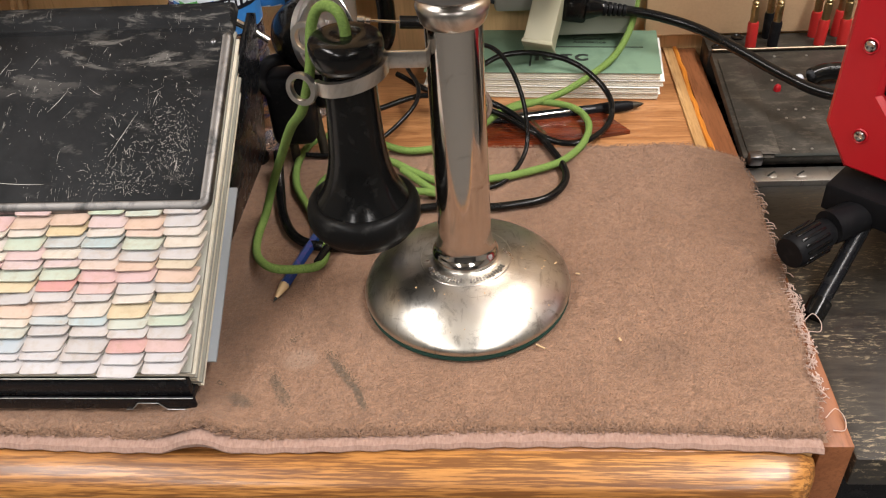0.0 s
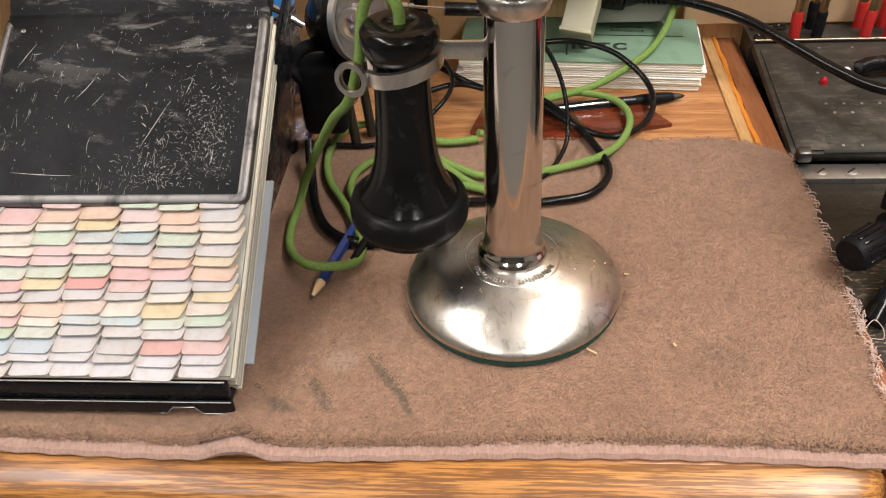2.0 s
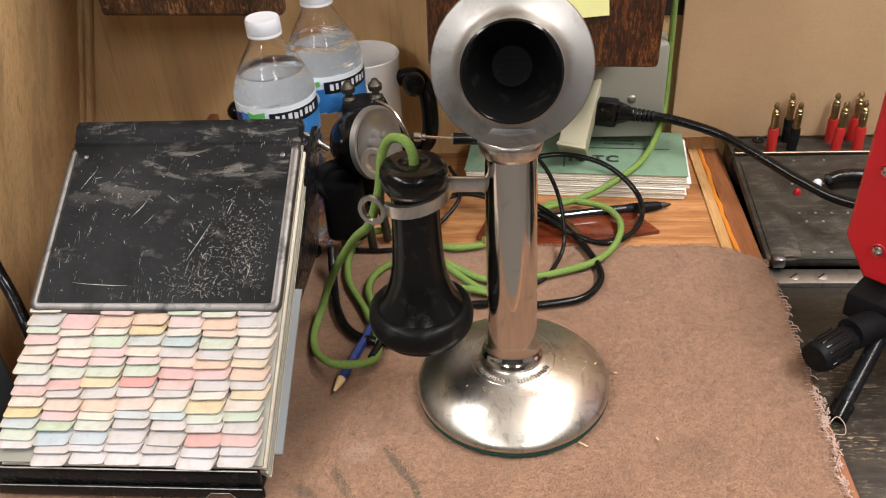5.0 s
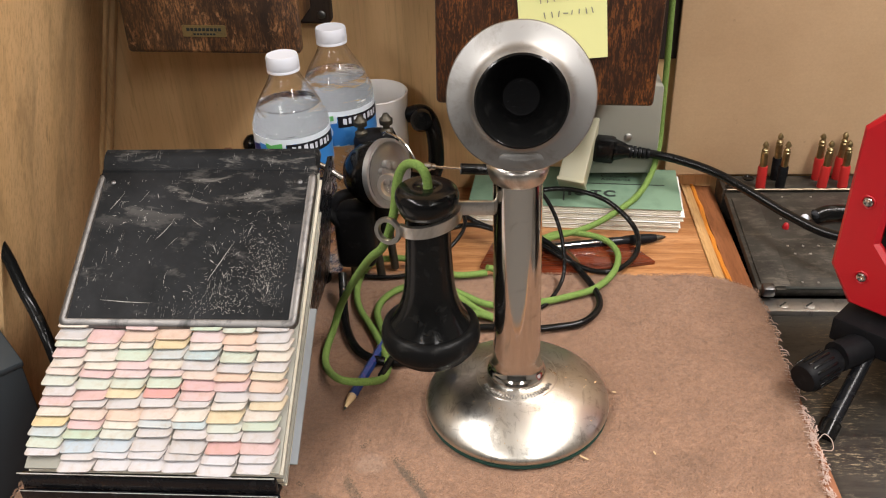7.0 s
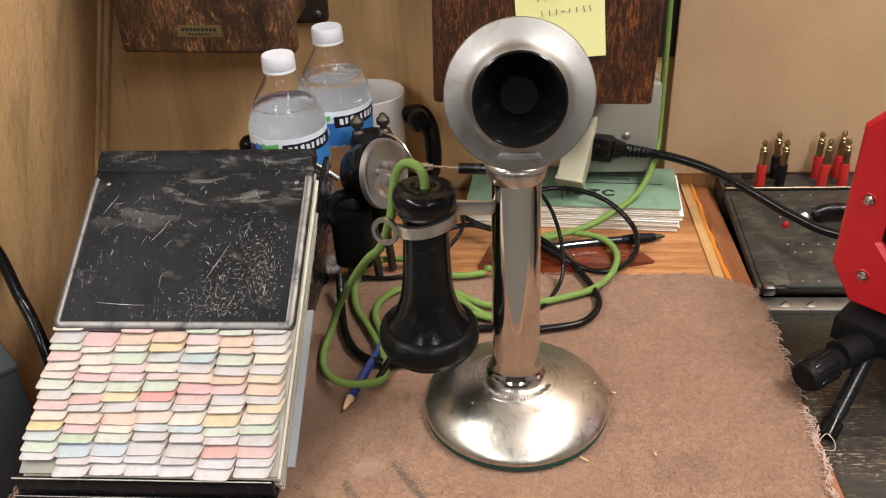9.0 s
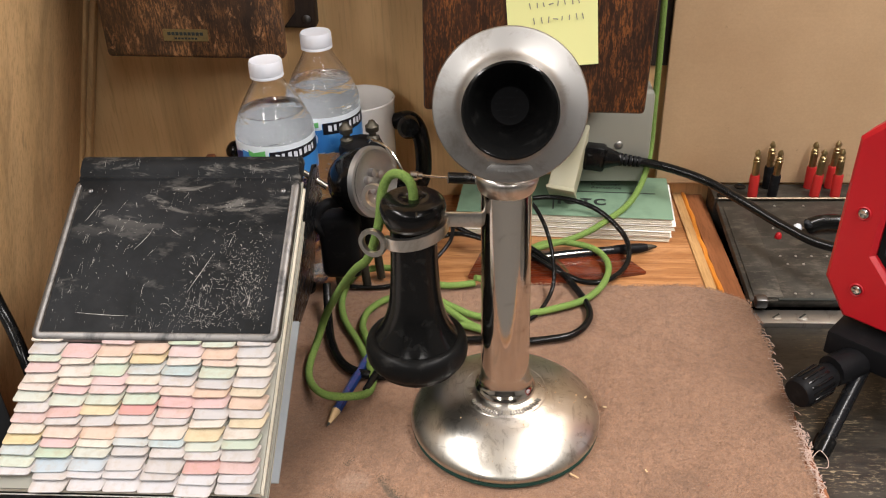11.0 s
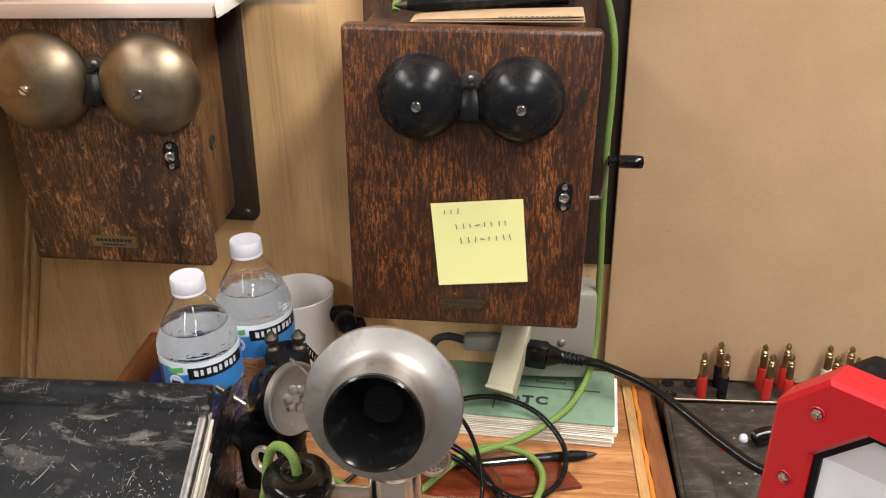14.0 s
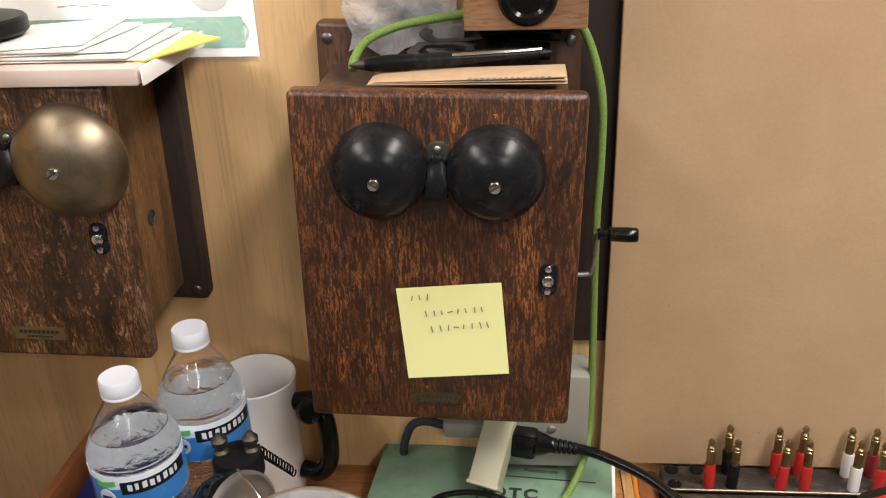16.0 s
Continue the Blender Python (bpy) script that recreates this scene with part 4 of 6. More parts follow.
cord("cord_end", [(-0.085, 0.646, 0.018), (-0.045, 0.662, 0.022), (-0.010, 0.655, 0.018)], 0.0026, KC, "black cord end under the hook", "black cords")

# small receiver capsule among the cords
cap = thing("headset_receiver", (0.003, 0.622, 0.004), "small copper-grey perforated receiver capsule among black cords", "receiver")
RC = frame_on((0.0030, 0.610, 0.0395), (0.22, -0.90, 0.36), (1, 0, 0)) @ Matrix.Diagonal((0.72, 0.72, 0.72, 1))
part("case", lathe(B(), [(0, -0.016), (0.012, -0.015), (0.018, -0.010), (0.0205, -0.003), (0.0205, 0.0002)], RC, 40), M["black_plastic"], cap, "black rounded case")
part("face_ring", lathe(B(), [(0.0205, -0.001), (0.0222, 0.0), (0.0224, 0.0022), (0.0212, 0.0036), (0.0175, 0.0036), (0.0165, 0.0022), (0.0, 0.0020)], RC, 48), M["copper_grey"], cap, "worn copper-grey face")
bm = B()
for rr, cnt in ((0.0, 1), (0.0052, 6), (0.0104, 12), (0.0146, 16)):
    for i in range(cnt):
        a = 2 * math.pi * i / cnt
        lathe(bm, [(0.00125, 0), (0.0, 0.0001)], RC @ Matrix.Translation((rr * math.cos(a), rr * math.sin(a), 0.0025)), 10)
part("hole_pattern", bm, M["ink"], cap)
part("cord_boot", tube(B(), [RC @ Vector((0, -0.016, -0.008)), (0.003, 0.622, 0.016), (0.003, 0.626, 0.0045)], 0.0040, 10, 5), M["cable"], cap)

# pencil
pn = thing("pencil", (-0.1195, 0.435, 0.006), "blue foil pencil with a bare sharpened tip on the towel", "pencil")
P0, P1 = Vector((-0.1300, 0.402, 0.0085)), Vector((-0.1080, 0.487, 0.0105))
d = (P1 - P0).normalized()
part("shaft", tube(B(), [P0 + d * 0.018, P1], 0.0037, 6, 2), M["pencil_blue"], pn, angle=0.5)
part("sharpened_tip", lathe(B(), [(0.0036, 0.0185), (0.0012, 0.005), (0.0011, 0.0048)], frame_on(P0, d, (1, 0, 0)), 12), M["pencil_wood"], pn, "bare cut wood")
part("lead", lathe(B(), [(0.0011, 0.005), (0, 0)], frame_on(P0, d, (1, 0, 0)), 8), M["ink"], pn)

# ---- card index ----
index = thing("card_index", (-0.245, 0.42, 0.007), "black steel desk card index with rows of pastel plastic tabs", "card index")
SL = math.atan(0.545)
CI = Matrix.Translation((-0.2405, 0.402, 0.0875)) @ pose(0, 0, 0, math.degrees(SL), 0, 0)
# cover: a pressed sheet with a raised rim, local y up the slope
bm = B()
prism(bm, round_rect(0.178, 0.134, 0.004, 3), 0.0025, CI @ Matrix.Translation((-0.0035, 0.068, 0.0015)), 0.0012)
cover = part("cover", bm, M["scratched"], index, "scratched black enamel cover plate")
bm = B()
rim_rows = []
for inset, z in ((0.0, 0.0002), (0.0003, 0.0036), (0.0012, 0.0048), (0.0050, 0.0058), (0.0062, 0.0054), (0.0068, 0.0040)):
    rim_rows.append([bm.verts.new(CI @ Vector((x - 0.0035, y + 0.0665, z))) for x, y in round_rect(0.179 - 2 * inset, 0.1365 - 2 * inset, 0.0075 - inset, 6)])
for a, b in zip(rim_rows, rim_rows[1:]):
    for i in [q for q in range(len(a)) if not 2 < q < 10]:
        bm.faces.new((a[i], a[(i + 1) % len(a)], b[(i + 1) % len(a)], b[i]))
part("cover_rim", bm, M["worn_rim"], cover, "bare steel rim worn bright")
bm = B()
rnd = random.Random(17)
CLUSTERS = ((0.057, 0.046, 0.008, 0.013, 270), (0.020, 0.021, 0.013, 0.007, 170), (0.046, 0.072, 0.018, 0.016, 130), (0.045, 0.022, 0.018, 0.008, 110), (0.030, 0.055, 0.012, 0.012, 70), (-0.055, 0.095, 0.016, 0.014, 30), (0.0, 0.105, 0.030, 0.012, 40))
marks = [(rnd.gauss(a, c1), rnd.gauss(b, c2), 0.0008 + 0.0034 * rnd.random() ** 2) for a, b, c1, c2, cnt in CLUSTERS for _ in range(cnt)]
marks += [(rnd.uniform(-0.080, 0.074), rnd.uniform(0.010, 0.128), 0.0006 + 0.0010 * rnd.random()) for _ in range(120)]
marks += [(rnd.uniform(-0.075, 0.070), rnd.uniform(0.012, 0.125), rnd.uniform(0.006, 0.014)) for _ in range(16)]
LONG = ((0.021, 0.052, 0.034, 1.15), (-0.045, 0.019, 0.040, -0.06), (-0.072, 0.105, 0.020, 1.1), (0.040, 0.080, 0.012, 1.3), (-0.028, 0.080, 0.020, 1.0), (0.060, 0.030, 0.012, 1.5))
marks += [(a, b, c1) for a, b, c1, _ in LONG]
for i, (cx, cy, ln) in enumerate(marks):
    if not (-0.082 < cx < 0.075 and 0.009 < cy < 0.128):
        continue
    far = i >= len(marks) - len(LONG)
    an = LONG[i - len(marks)][3] if far else rnd.uniform(0, math.pi)
    wd, bend = (0.00022 if far else 0.00004 + 0.00013 * rnd.random() ** 2), rnd.uniform(-0.35, 0.35)
    line = []
    for q in range(5):
        u = q / 4 - 0.5
        ux, uy = u * ln, bend * ln * (u * u - 0.25) + 0.0003 * rnd.random()
        x, y = cx + ux * math.cos(an) - uy * math.sin(an), cy + ux * math.sin(an) + uy * math.cos(an)
        if -0.083 < x < 0.076 and 0.008 < y < 0.130:
            line.append((x, y, wd * (1 - 1.6 * abs(u))))
    nx, ny = -math.sin(an), math.cos(an)
    rw = [(bm.verts.new(CI @ Vector((x + nx * w, y + ny * w, 0.00406))), bm.verts.new(CI @ Vector((x - nx * w, y - ny * w, 0.00406)))) for x, y, w in line]
    for a, b in zip(rw, rw[1:]):
        bm.faces.new((a[0], a[1], b[1], b[0]))
tagged(part("scratch_wear", bm, M["steel_bare"], cover, "fine bright scratches through the enamel", False), kind="stuff")
bm = B()
bar = [(0.1325, 0.0030), (0.1355, 0.0052), (0.1372, 0.0042), (0.1390, 0.0048), (0.1430, 0.0078), (0.1490, 0.0088), (0.1545, 0.0072), (0.1575, 0.0030), (0.1570, -0.004), (0.1330, -0.004)]
ends = []
for x, q in ((-0.0915, 0.7), (-0.0900, 1.0), (0.0835, 1.0), (0.0850, 0.7)):
    ends.append([bm.verts.new(CI @ Vector((x, 0.1455 + (y - 0.1455) * (0.5 + 0.5 * q), z * q))) for y, z in bar])
for a, b in zip(ends, ends[1:]):
    for i in range(len(bar)):
        bm.faces.new((a[i], a[(i + 1) % len(bar)], b[(i + 1) % len(bar)], b[i]))
bm.faces.new(ends[0])
bm.faces.new(ends[-1][::-1])
part("hinge_bar", bm, M["scratched"], index, "rolled black hinge bar with chipped paint")
for x in (-0.079, 0.073):
    bm = B()
    screw(bm, CI @ Vector((x, 0.1245, 0.004)), CI.to_3x3() @ Vector((0, 0, 1)), 0.002, 0.001)
    part("rivet", bm, M["dark_rim"], index)
# card stack under the cover
rnd = random.Random(8)
for i in range(9):
    bm = B()
    w = 0.176 - 0.0004 * i
    box(bm, (-0.0025 + 0.0015 + rnd.uniform(-0.001, 0.0012), 0.016 - 0.0022 * i, -0.0018 - 0.0030 * i), (w, 0.240 - 0.004 * i, 0.0022), CI, 0.0004)
    part("card_panel", bm, M["pages"] if i % 3 else M["grey_plate"], index)
bm = B()
box(bm, (0.0015, -0.030, -0.0295), (0.178, 0.120, 0.0022), CI, 0.0006)
part("back_card", bm, M["card_back"], index, "pale blue-grey backing card")
# tabs
tabm = {}
for key, (hue, shade) in TAB_HUES.items():
    bm = B()
    o = [(x + (0.0011 * (y / 0.00625)) + (0.0006 * (y / 0.00625) * (1 if x > 0 else -1)), y) for x, y in round_rect(0.0244, 0.0125, 0.0020, 3)]
    prism(bm, o, 0.0009, None, 0.0003)
    me = bpy.data.meshes.new("tab")
    bm.to_mesh(me)
    bm.free()
    me.materials.append(tab_material(hue, shade))
    tabm[key] = me
# one letter a tab, from the foremost row up
TAB_ROWS = ("lllllll", "lwllwll", "mssww rr".replace(" ", ""), "bmmwwww", "ypcbbmm", "caaacyc", "pwwwwcy", "wryrrww", "mmmmppa", "apppaay", "ccpcwww", "pcmbbmc", "mccycac", "wpaapaw", "cwpwmmw")
bars = B()
ROWS_N, COLS_N = 15, 7
for r in range(ROWS_N):
    for c_ in range(COLS_N):
        if (r > 13 and c_ in (1, 3)) or (r == 0 and c_ == 0):
            continue
        ob = new("tab", tabm[TAB_ROWS[r][c_]])
        ob.parent, ob.matrix_parent_inverse = index, index.matrix_basis.inverted()
        x = -0.0778 + 0.02475 * c_ + rnd.uniform(-0.0009, 0.0009) + 0.0012 * math.sin(r * 1.3 + c_)
        y = -0.1058 + 0.00722 * r + rnd.uniform(-0.0009, 0.0009) + 0.0008 * math.sin(r * 2.3) + (0.0022, 0.0, 0.0010, 0.0022, 0.0008, 0.0, 0.0008)[c_] + 0.0045
        tm = CI @ Matrix.Translation((x, y, 0.0012 + 0.00006 * r)) @ pose(0, 0, 0, -17 + rnd.uniform(-4, 4), rnd.uniform(-2.5, 2.5), rnd.uniform(-2.0, 2.0))
        ob.matrix_basis = tm
        if rnd.random() < 0.3:
            for q in range(rnd.randint(2, 4)):
                box(bars, (-0.006 + 0.0034 * q, -0.0028, 0.00075), (0.0027, 0.0012, 0.0001), tm)
tagged(part("tab_writing", bars, M["pencil_ink"], index, "faded typed words on the tabs", False), kind="stuff")
# tray and side plates
part("base_tray", span(B(), (-0.338, 0.345, 0.012), (-0.176, 0.588, 0.018), 0.0015), M["black_enamel"], index, "glossy black base tray")
part("tray_front", span(B(), (-0.338, 0.312, 0.012), (-0.158, 0.345, 0.018), 0.0015), M["black_enamel"], index)
part("front_bar", span(B(), (-0.336, 0.3105, 0.0175), (-0.158, 0.316, 0.030), 0.0015), M["black_enamel"], index)
lip = [(-0.338, 0.0085), (-0.1960, 0.0085), (-0.1915, 0.0140), (-0.1790, 0.0140), (-0.1745, 0.0085), (-0.1575, 0.0085), (-0.1560, 0.0105), (-0.1560, 0.0180), (-0.338, 0.0180)]
LM = Matrix(((1, 0, 0, 0), (0, 0, -1, 0.3098), (0, 1, 0, 0), (0, 0, 0, 1)))
lip_part = part("front_lip", prism(B(), lip, 0.0016, LM, 0.0004), M["black_enamel"], index, "folded black lip with a notch")
part("worn_edge", tube(B(), [(-0.338, 0.3080, 0.0182), (-0.157, 0.3080, 0.0182)], 0.00035, 6, 2), M["steel"], lip_part)
part("worn_edge", tube(B(), [(-0.200, 0.3078, 0.0086), (-0.1960, 0.3078, 0.0086), (-0.1915, 0.3078, 0.0140), (-0.1790, 0.3078, 0.0140), (-0.1745, 0.3078, 0.0086), (-0.1580, 0.3078, 0.0086)], 0.0003, 6, 1), M["steel"], lip_part)
part("card_stop", tube(B(), [(-0.336, 0.3100, 0.0330), (-0.158, 0.3100, 0.0330)], 0.0006, 6, 2), M["steel"], index, "thin bright wire stop")
for x, skew in ((-0.3365, 0.0), (-0.1780, 0.165)):
    bm = B()
    side = [(0.460, 0.012), (0.587, 0.012), (0.582, 0.060), (0.566, 0.146), (0.548, 0.154), (0.440, 0.098)]
    m = Matrix(((0, skew, 1, x), (1, 0, 0, 0), (0, 1, 0, 0), (0, 0, 0, 1)))
    prism(bm, side, 0.0022, m, 0.0005)
    part("side_plate", bm, M["black_enamel"], index)
part("back_plate", box(B(), (-0.257, 0.580, 0.048), (0.156, 0.003, 0.074), None, 0.0008), M["black_enamel"], index)
for x, y in ((-0.322, 0.322), (-0.180, 0.320), (-0.322, 0.585), (-0.18, 0.585)):
    part("foot", lathe(B(), [(0, 0.0055), (0.007, 0.0055), (0.0085, 0.0075), (0.0085, 0.012), (0, 0.012)], Matrix.Translation((x, y, 0)), 20), M["rubber"], index)

# ---- things by the wall ----


def bottle(x, y, top, label, turn, lift):
    t = thing("water_bottle", (x, y, 0), label, "bottle", "water bottles")
    s = top / 0.205
    m = Matrix.Translation((x, y, 0)) @ pose(0, 0, 0, 0, 0, turn) @ Matrix.Diagonal((1.0, 1.0, s, 1))
    prof = [(0, 0.006), (0.015, 0.003), (0.026, 0.0005), (0.0325, 0.003), (0.0342, 0.009)]
    for i in range(8):
        z = 0.014 + 0.0100 * i
        prof += [(0.0342, z), (0.0326, z + 0.0036), (0.0342, z + 0.0074)]
    prof += [(0.0338, 0.098), (0.0338, 0.1455), (0.0342, 0.1464), (0.0333, 0.1480), (0.0340, 0.1497), (0.0333, 0.1512), (0.0330, 0.1535), (0.0308, 0.1580), (0.0278, 0.1650), (0.0240, 0.1720)]
    neck = [(0.0198, 0.1782), (0.0162, 0.1835), (0.0136, 0.1880), (0.0125, 0.1910), (0.0123, 0.200)]
    level = [(0.0278, 0.1650), (0.0240, 0.1720)]
    upper = level + neck
    part("shell", lathe(B(), upper + [(r - 0.0005, z) for r, z in upper[::-1]], m, 56, True), M["pet"], t, "clear plastic shoulder above the water").visible_shadow = False
    part("water", lathe(B(), prof[:-1] + [(0.0262, 0.1649), (0, 0.1649)], m, 56), M["water"], t, "ribbed bottle full of clear water").visible_shadow = False
    part("cap", lathe(B(), [(0.0124, 0.1920), (0.0141, 0.1925), (0.0142, 0.1938), (0.0138, 0.1946), (0.0142, 0.1956), (0.0140, 0.2042), (0.0131, 0.2058), (0.0108, 0.2053), (0, 0.2053)], m, 44), M["white_plastic"], t, "white screw cap")

    def band(bm, a0, a1, z0, z1, r, slope=0.0):
        k = 24
        rows2 = []
        for i in range(k + 1):
            a = radians(a0 + (a1 - a0) * i / k)
            dz = slope * (i / k) + lift
            rows2.append([bm.verts.new(m @ Vector((rr * math.cos(a), rr * math.sin(a), z + dz))) for rr, z in ((r, z0), (r, z1), (r - 0.0002, z1), (r - 0.0002, z0))])
        for p, q in zip(rows2, rows2[1:]):
            for i in range(4):
                bm.faces.new((p[i], p[(i + 1) % 4], q[(i + 1) % 4], q[i]))
        return bm
    lab = part("wrap_label", band(B(), 0, 359.9, 0.0955, 0.1275, 0.0344), M["label_white"], t, "wrap label with a blue water print")
    part("label_back", band(B(), 0, 359.9, 0.0957, 0.1273, 0.03405), M["label_inside"], lab)
    for i in range(24):
        wave = 0.0028 * math.sin(i * 1.7) + 0.0012 * math.sin(i * 4.1)
        part("blue_wave", band(B(), 15 * i, 15 * i + 15.2, 0.0957, 0.1195 + wave, 0.0346, 0.0018 * math.cos(i * 1.7)), M["label_blue"] if i % 24 not in (13, 14, 15) else M["deep_blue"], lab)
    part("brand_bar", band(B(), -74, 14, 0.1130, 0.1232, 0.0349, 0.0), M["label_black"], lab, "black brand bar")
    for i in range(8):
        part("brand_mark", band(B(), -66 + 8.6 * i, -60.5 + 8.6 * i - 1.5 * (i % 3 == 1), 0.1160, 0.1212, 0.0351, 0.0006 * ((i % 3) - 1)), M["white_plastic"], lab)
    for a0, a1, z0, z1, sl in ((254, 268, 0.1195, 0.1240, -0.003), (264, 280, 0.1180, 0.1225, 0.002)):
        part("leaf_mark", band(B(), a0, a1, z0, z1, 0.0350, sl), M["label_green"], lab)
    seal_at = [(r * math.cos(a), r * math.sin(a)) for a in [i * math.pi / 12 for i in range(24)] for r in (0.0068,)]
    bm = B()
    ring0 = [bm.verts.new(m @ Vector((0.0348 * math.cos(radians(266) + u / 0.0348), 0.0348 * math.sin(radians(266) + u / 0.0348), 0.1095 + lift + v_))) for u, v_ in seal_at]
    ring1 = [bm.verts.new(m @ Vector((0.0352 * math.cos(radians(266) + u / 0.0348), 0.0352 * math.sin(radians(266) + u / 0.0348), 0.1095 + lift + v_))) for u, v_ in seal_at]
    bm.faces.new(ring1)
    for i in range(24):
        bm.faces.new((ring0[i], ring0[(i + 1) % 24], ring1[(i + 1) % 24], ring1[i]))
    part("round_mark", bm, M["white_plastic"], lab, "white round mark")
    part("small_print", band(B(), 259, 273, 0.1082, 0.1112, 0.0355), M["deep_blue"], lab)
    part("small_print", band(B(), 261, 271, 0.1060, 0.1070, 0.0355), M["label_green"], lab)
    return t


bottle(-0.1975, 0.615, 0.2175, "clear plastic water bottle with white cap, nearly full", -12, 0.0175)
bottle(-0.1660, 0.676, 0.2215, "clear plastic water bottle with white cap, standing behind another", -8, 0.0145)

mug = thing("mug", (-0.1435, 0.741, 0), "plain white mug with a black handle standing by the wall", "mug")
m = Matrix.Translation((-0.1435, 0.741, 0))
part("bowl", lathe(B(), [(0, 0.002), (0.030, 0.002), (0.0325, 0.005), (0.0335, 0.02), (0.034, 0.10), (0.0355, 0.128), (0.0362, 0.1335), (0.0350, 0.1345), (0.0335, 0.1325), (0.0320, 0.12), (0.0308, 0.02), (0.028, 0.008), (0, 0.008)], m, 56), M["ceramic"], mug, "white glazed bowl")
part("handle", tube(B(), [(-0.108, 0.737, 0.110), (-0.092, 0.734, 0.113), (-0.083, 0.732, 0.100), (-0.080, 0.731, 0.075), (-0.082, 0.730, 0.050), (-0.092, 0.731, 0.036), (-0.108, 0.735, 0.036)], 0.0085, 14), M["rubber"], mug, "thick black handle")
part("handle_boss", lathe(B(), [(0, 0.0), (0.011, 0.001), (0.012, 0.006), (0.009, 0.012), (0, 0.013)], frame_on((-0.094, 0.728, 0.108), (0.3, -1, 0.3), (1, 0, 0)), 24), M["rubber"], mug)
# breast-set transmitter
tr = thing("operator_transmitter", (-0.13, 0.60, 0.0), "black operator's transmitter with clear glass lens and wire bail", "transmitter")
LN = frame_on((-0.112, 0.588, 0.118), (0.86, -0.46, 0.20), (0, 0, 1)) @ Matrix.Diagonal((1.12, 1.12, 1.12, 1))
part("housing", lathe(B(), [(0, -0.034), (0.010, -0.033), (0.019, -0.028), (0.0245, -0.018), (0.0262, -0.006), (0.0262, 0.0), (0, 0.0)], LN, 48), M["rubber"], tr, "round black bowl")
part("rim", lathe(B(), [(0.0245, -0.001), (0.0275, -0.001), (0.0275, 0.004), (0.0245, 0.004)], LN, 48, True), M["silver_satin"], tr)
part("lens", lathe(B(), [(0.0258, 0.001), (0.0255, 0.005), (0.021, 0.008), (0.012, 0.0105), (0.005, 0.0112), (0, 0.0113), (0, 0.004), (0.012, 0.004), (0.021, 0.003), (0.0258, 0.001)], LN, 48), M["glass"], tr, "clear glass lens")
bm = B()
for i in range(6):
    a = i * 1.047
    lathe(bm, [(0.0032, 0), (0.0030, 0.0025), (0.0015, 0.0035), (0, 0.0036)], LN @ Matrix.Translation((0.007 * math.cos(a), 0.007 * math.sin(a), 0.0005)), 12)
part("silver_disc", lathe(bm, [(0.0245, 0.0034), (0.020, 0.0020), (0.012, 0.0008), (0, 0.0003)], LN, 32), M["silver_satin"], tr)
bm = B()
tube(bm, [LN @ Vector(q) for q in ((0.030, -0.006, 0.002), (0.034, 0.0, 0.012), (0.029, 0.006, 0.030), (0.010, 0.008, 0.040), (-0.010, 0.006, 0.038), (-0.022, 0.004, 0.020), (-0.028, 0, 0.004))], 0.0011, 8)
part("wire_bail", bm, M["chrome"], tr, "bent bright wire")
part("bail_ferrule", lathe(B(), [(0, -0.004), (0.0035, -0.004), (0.0035, 0.001), (0.0025, 0.002), (0.0025, 0.005), (0, 0.005)], frame_on((-0.067, 0.530, 0.153), (1, 0.1, -0.1), (0, 0, 1)), 16), M["chrome"], tr)
part("bail_rod", tube(B(), [(-0.064, 0.530, 0.153), (-0.040, 0.532, 0.150)], 0.0010, 8, 2), M["chrome"], tr)
part("rod_sleeve", tube(B(), [(-0.042, 0.532, 0.150), (0.004, 0.540, 0.144)], 0.0045, 14, 2), M["rubber"], tr)
bm = B()
lathe(bm, [(0, 0.112), (0.016, 0.112), (0.0195, 0.117), (0.0195, 0.130), (0.0175, 0.134), (0.012, 0.136), (0, 0.136)], Matrix.Translation((-0.127, 0.634, 0)), 40)
part("terminal_block", bm, M["black_plastic"], tr, "black terminal block")
for x, y in ((-0.1385, 0.632), (-0.1155, 0.636)):
    part("binding_post", lathe(B(), [(0.0058, 0.133), (0.0058, 0.138), (0.0035, 0.140), (0.0033, 0.143), (0.0060, 0.1445), (0.0062, 0.149), (0.0040, 0.151), (0.0025, 0.154), (0, 0.155)], Matrix.Translation((x, y, 0)), 20), M["dark_brass"], tr, "blackened brass post")
bm = B()
tube(bm, [(-0.171, 0.575, 0.136), (-0.160, 0.573, 0.130), (-0.148, 0.573, 0.121)], 0.0028, 10, 4)
part("side_pin", bm, M["chrome"], tr)
bm = B()
box(bm, (-0.143, 0.585, 0.058), (0.036, 0.030, 0.062), pose(0, 0, 0, 0, 0, 0), 0.008, 3)
box(bm, (-0.128, 0.612, 0.080), (0.030, 0.03, 0.07), None, 0.008, 3)
tube(bm, [(-0.132, 0.595, 0.095), (-0.152, 0.580, 0.100), (-0.162, 0.575, 0.088), (-0.155, 0.575, 0.074)], 0.005, 10)
part("mounting_arm", bm, M["black_plastic"], tr)
for x, y in ((-0.150, 0.585), (-0.128, 0.595), (-0.118, 0.615)):
    part("leg", tube(B(), [(x, y, 0.05), (x + 0.004, y - 0.004, 0.0035)], 0.004, 10, 2), M["dark_brass"], tr)
bm = B()
tube(bm, [(-0.112 + 0.00012 * i + 0.0020 * math.cos(i * 1.1), 0.640 + 0.00075 * i + 0.001 * math.sin(i * 1.1), 0.134 - 0.00095 * i + 0.0044 * math.sin(i * 1.1)) for i in range(70)], 0.0008, 5, 3)
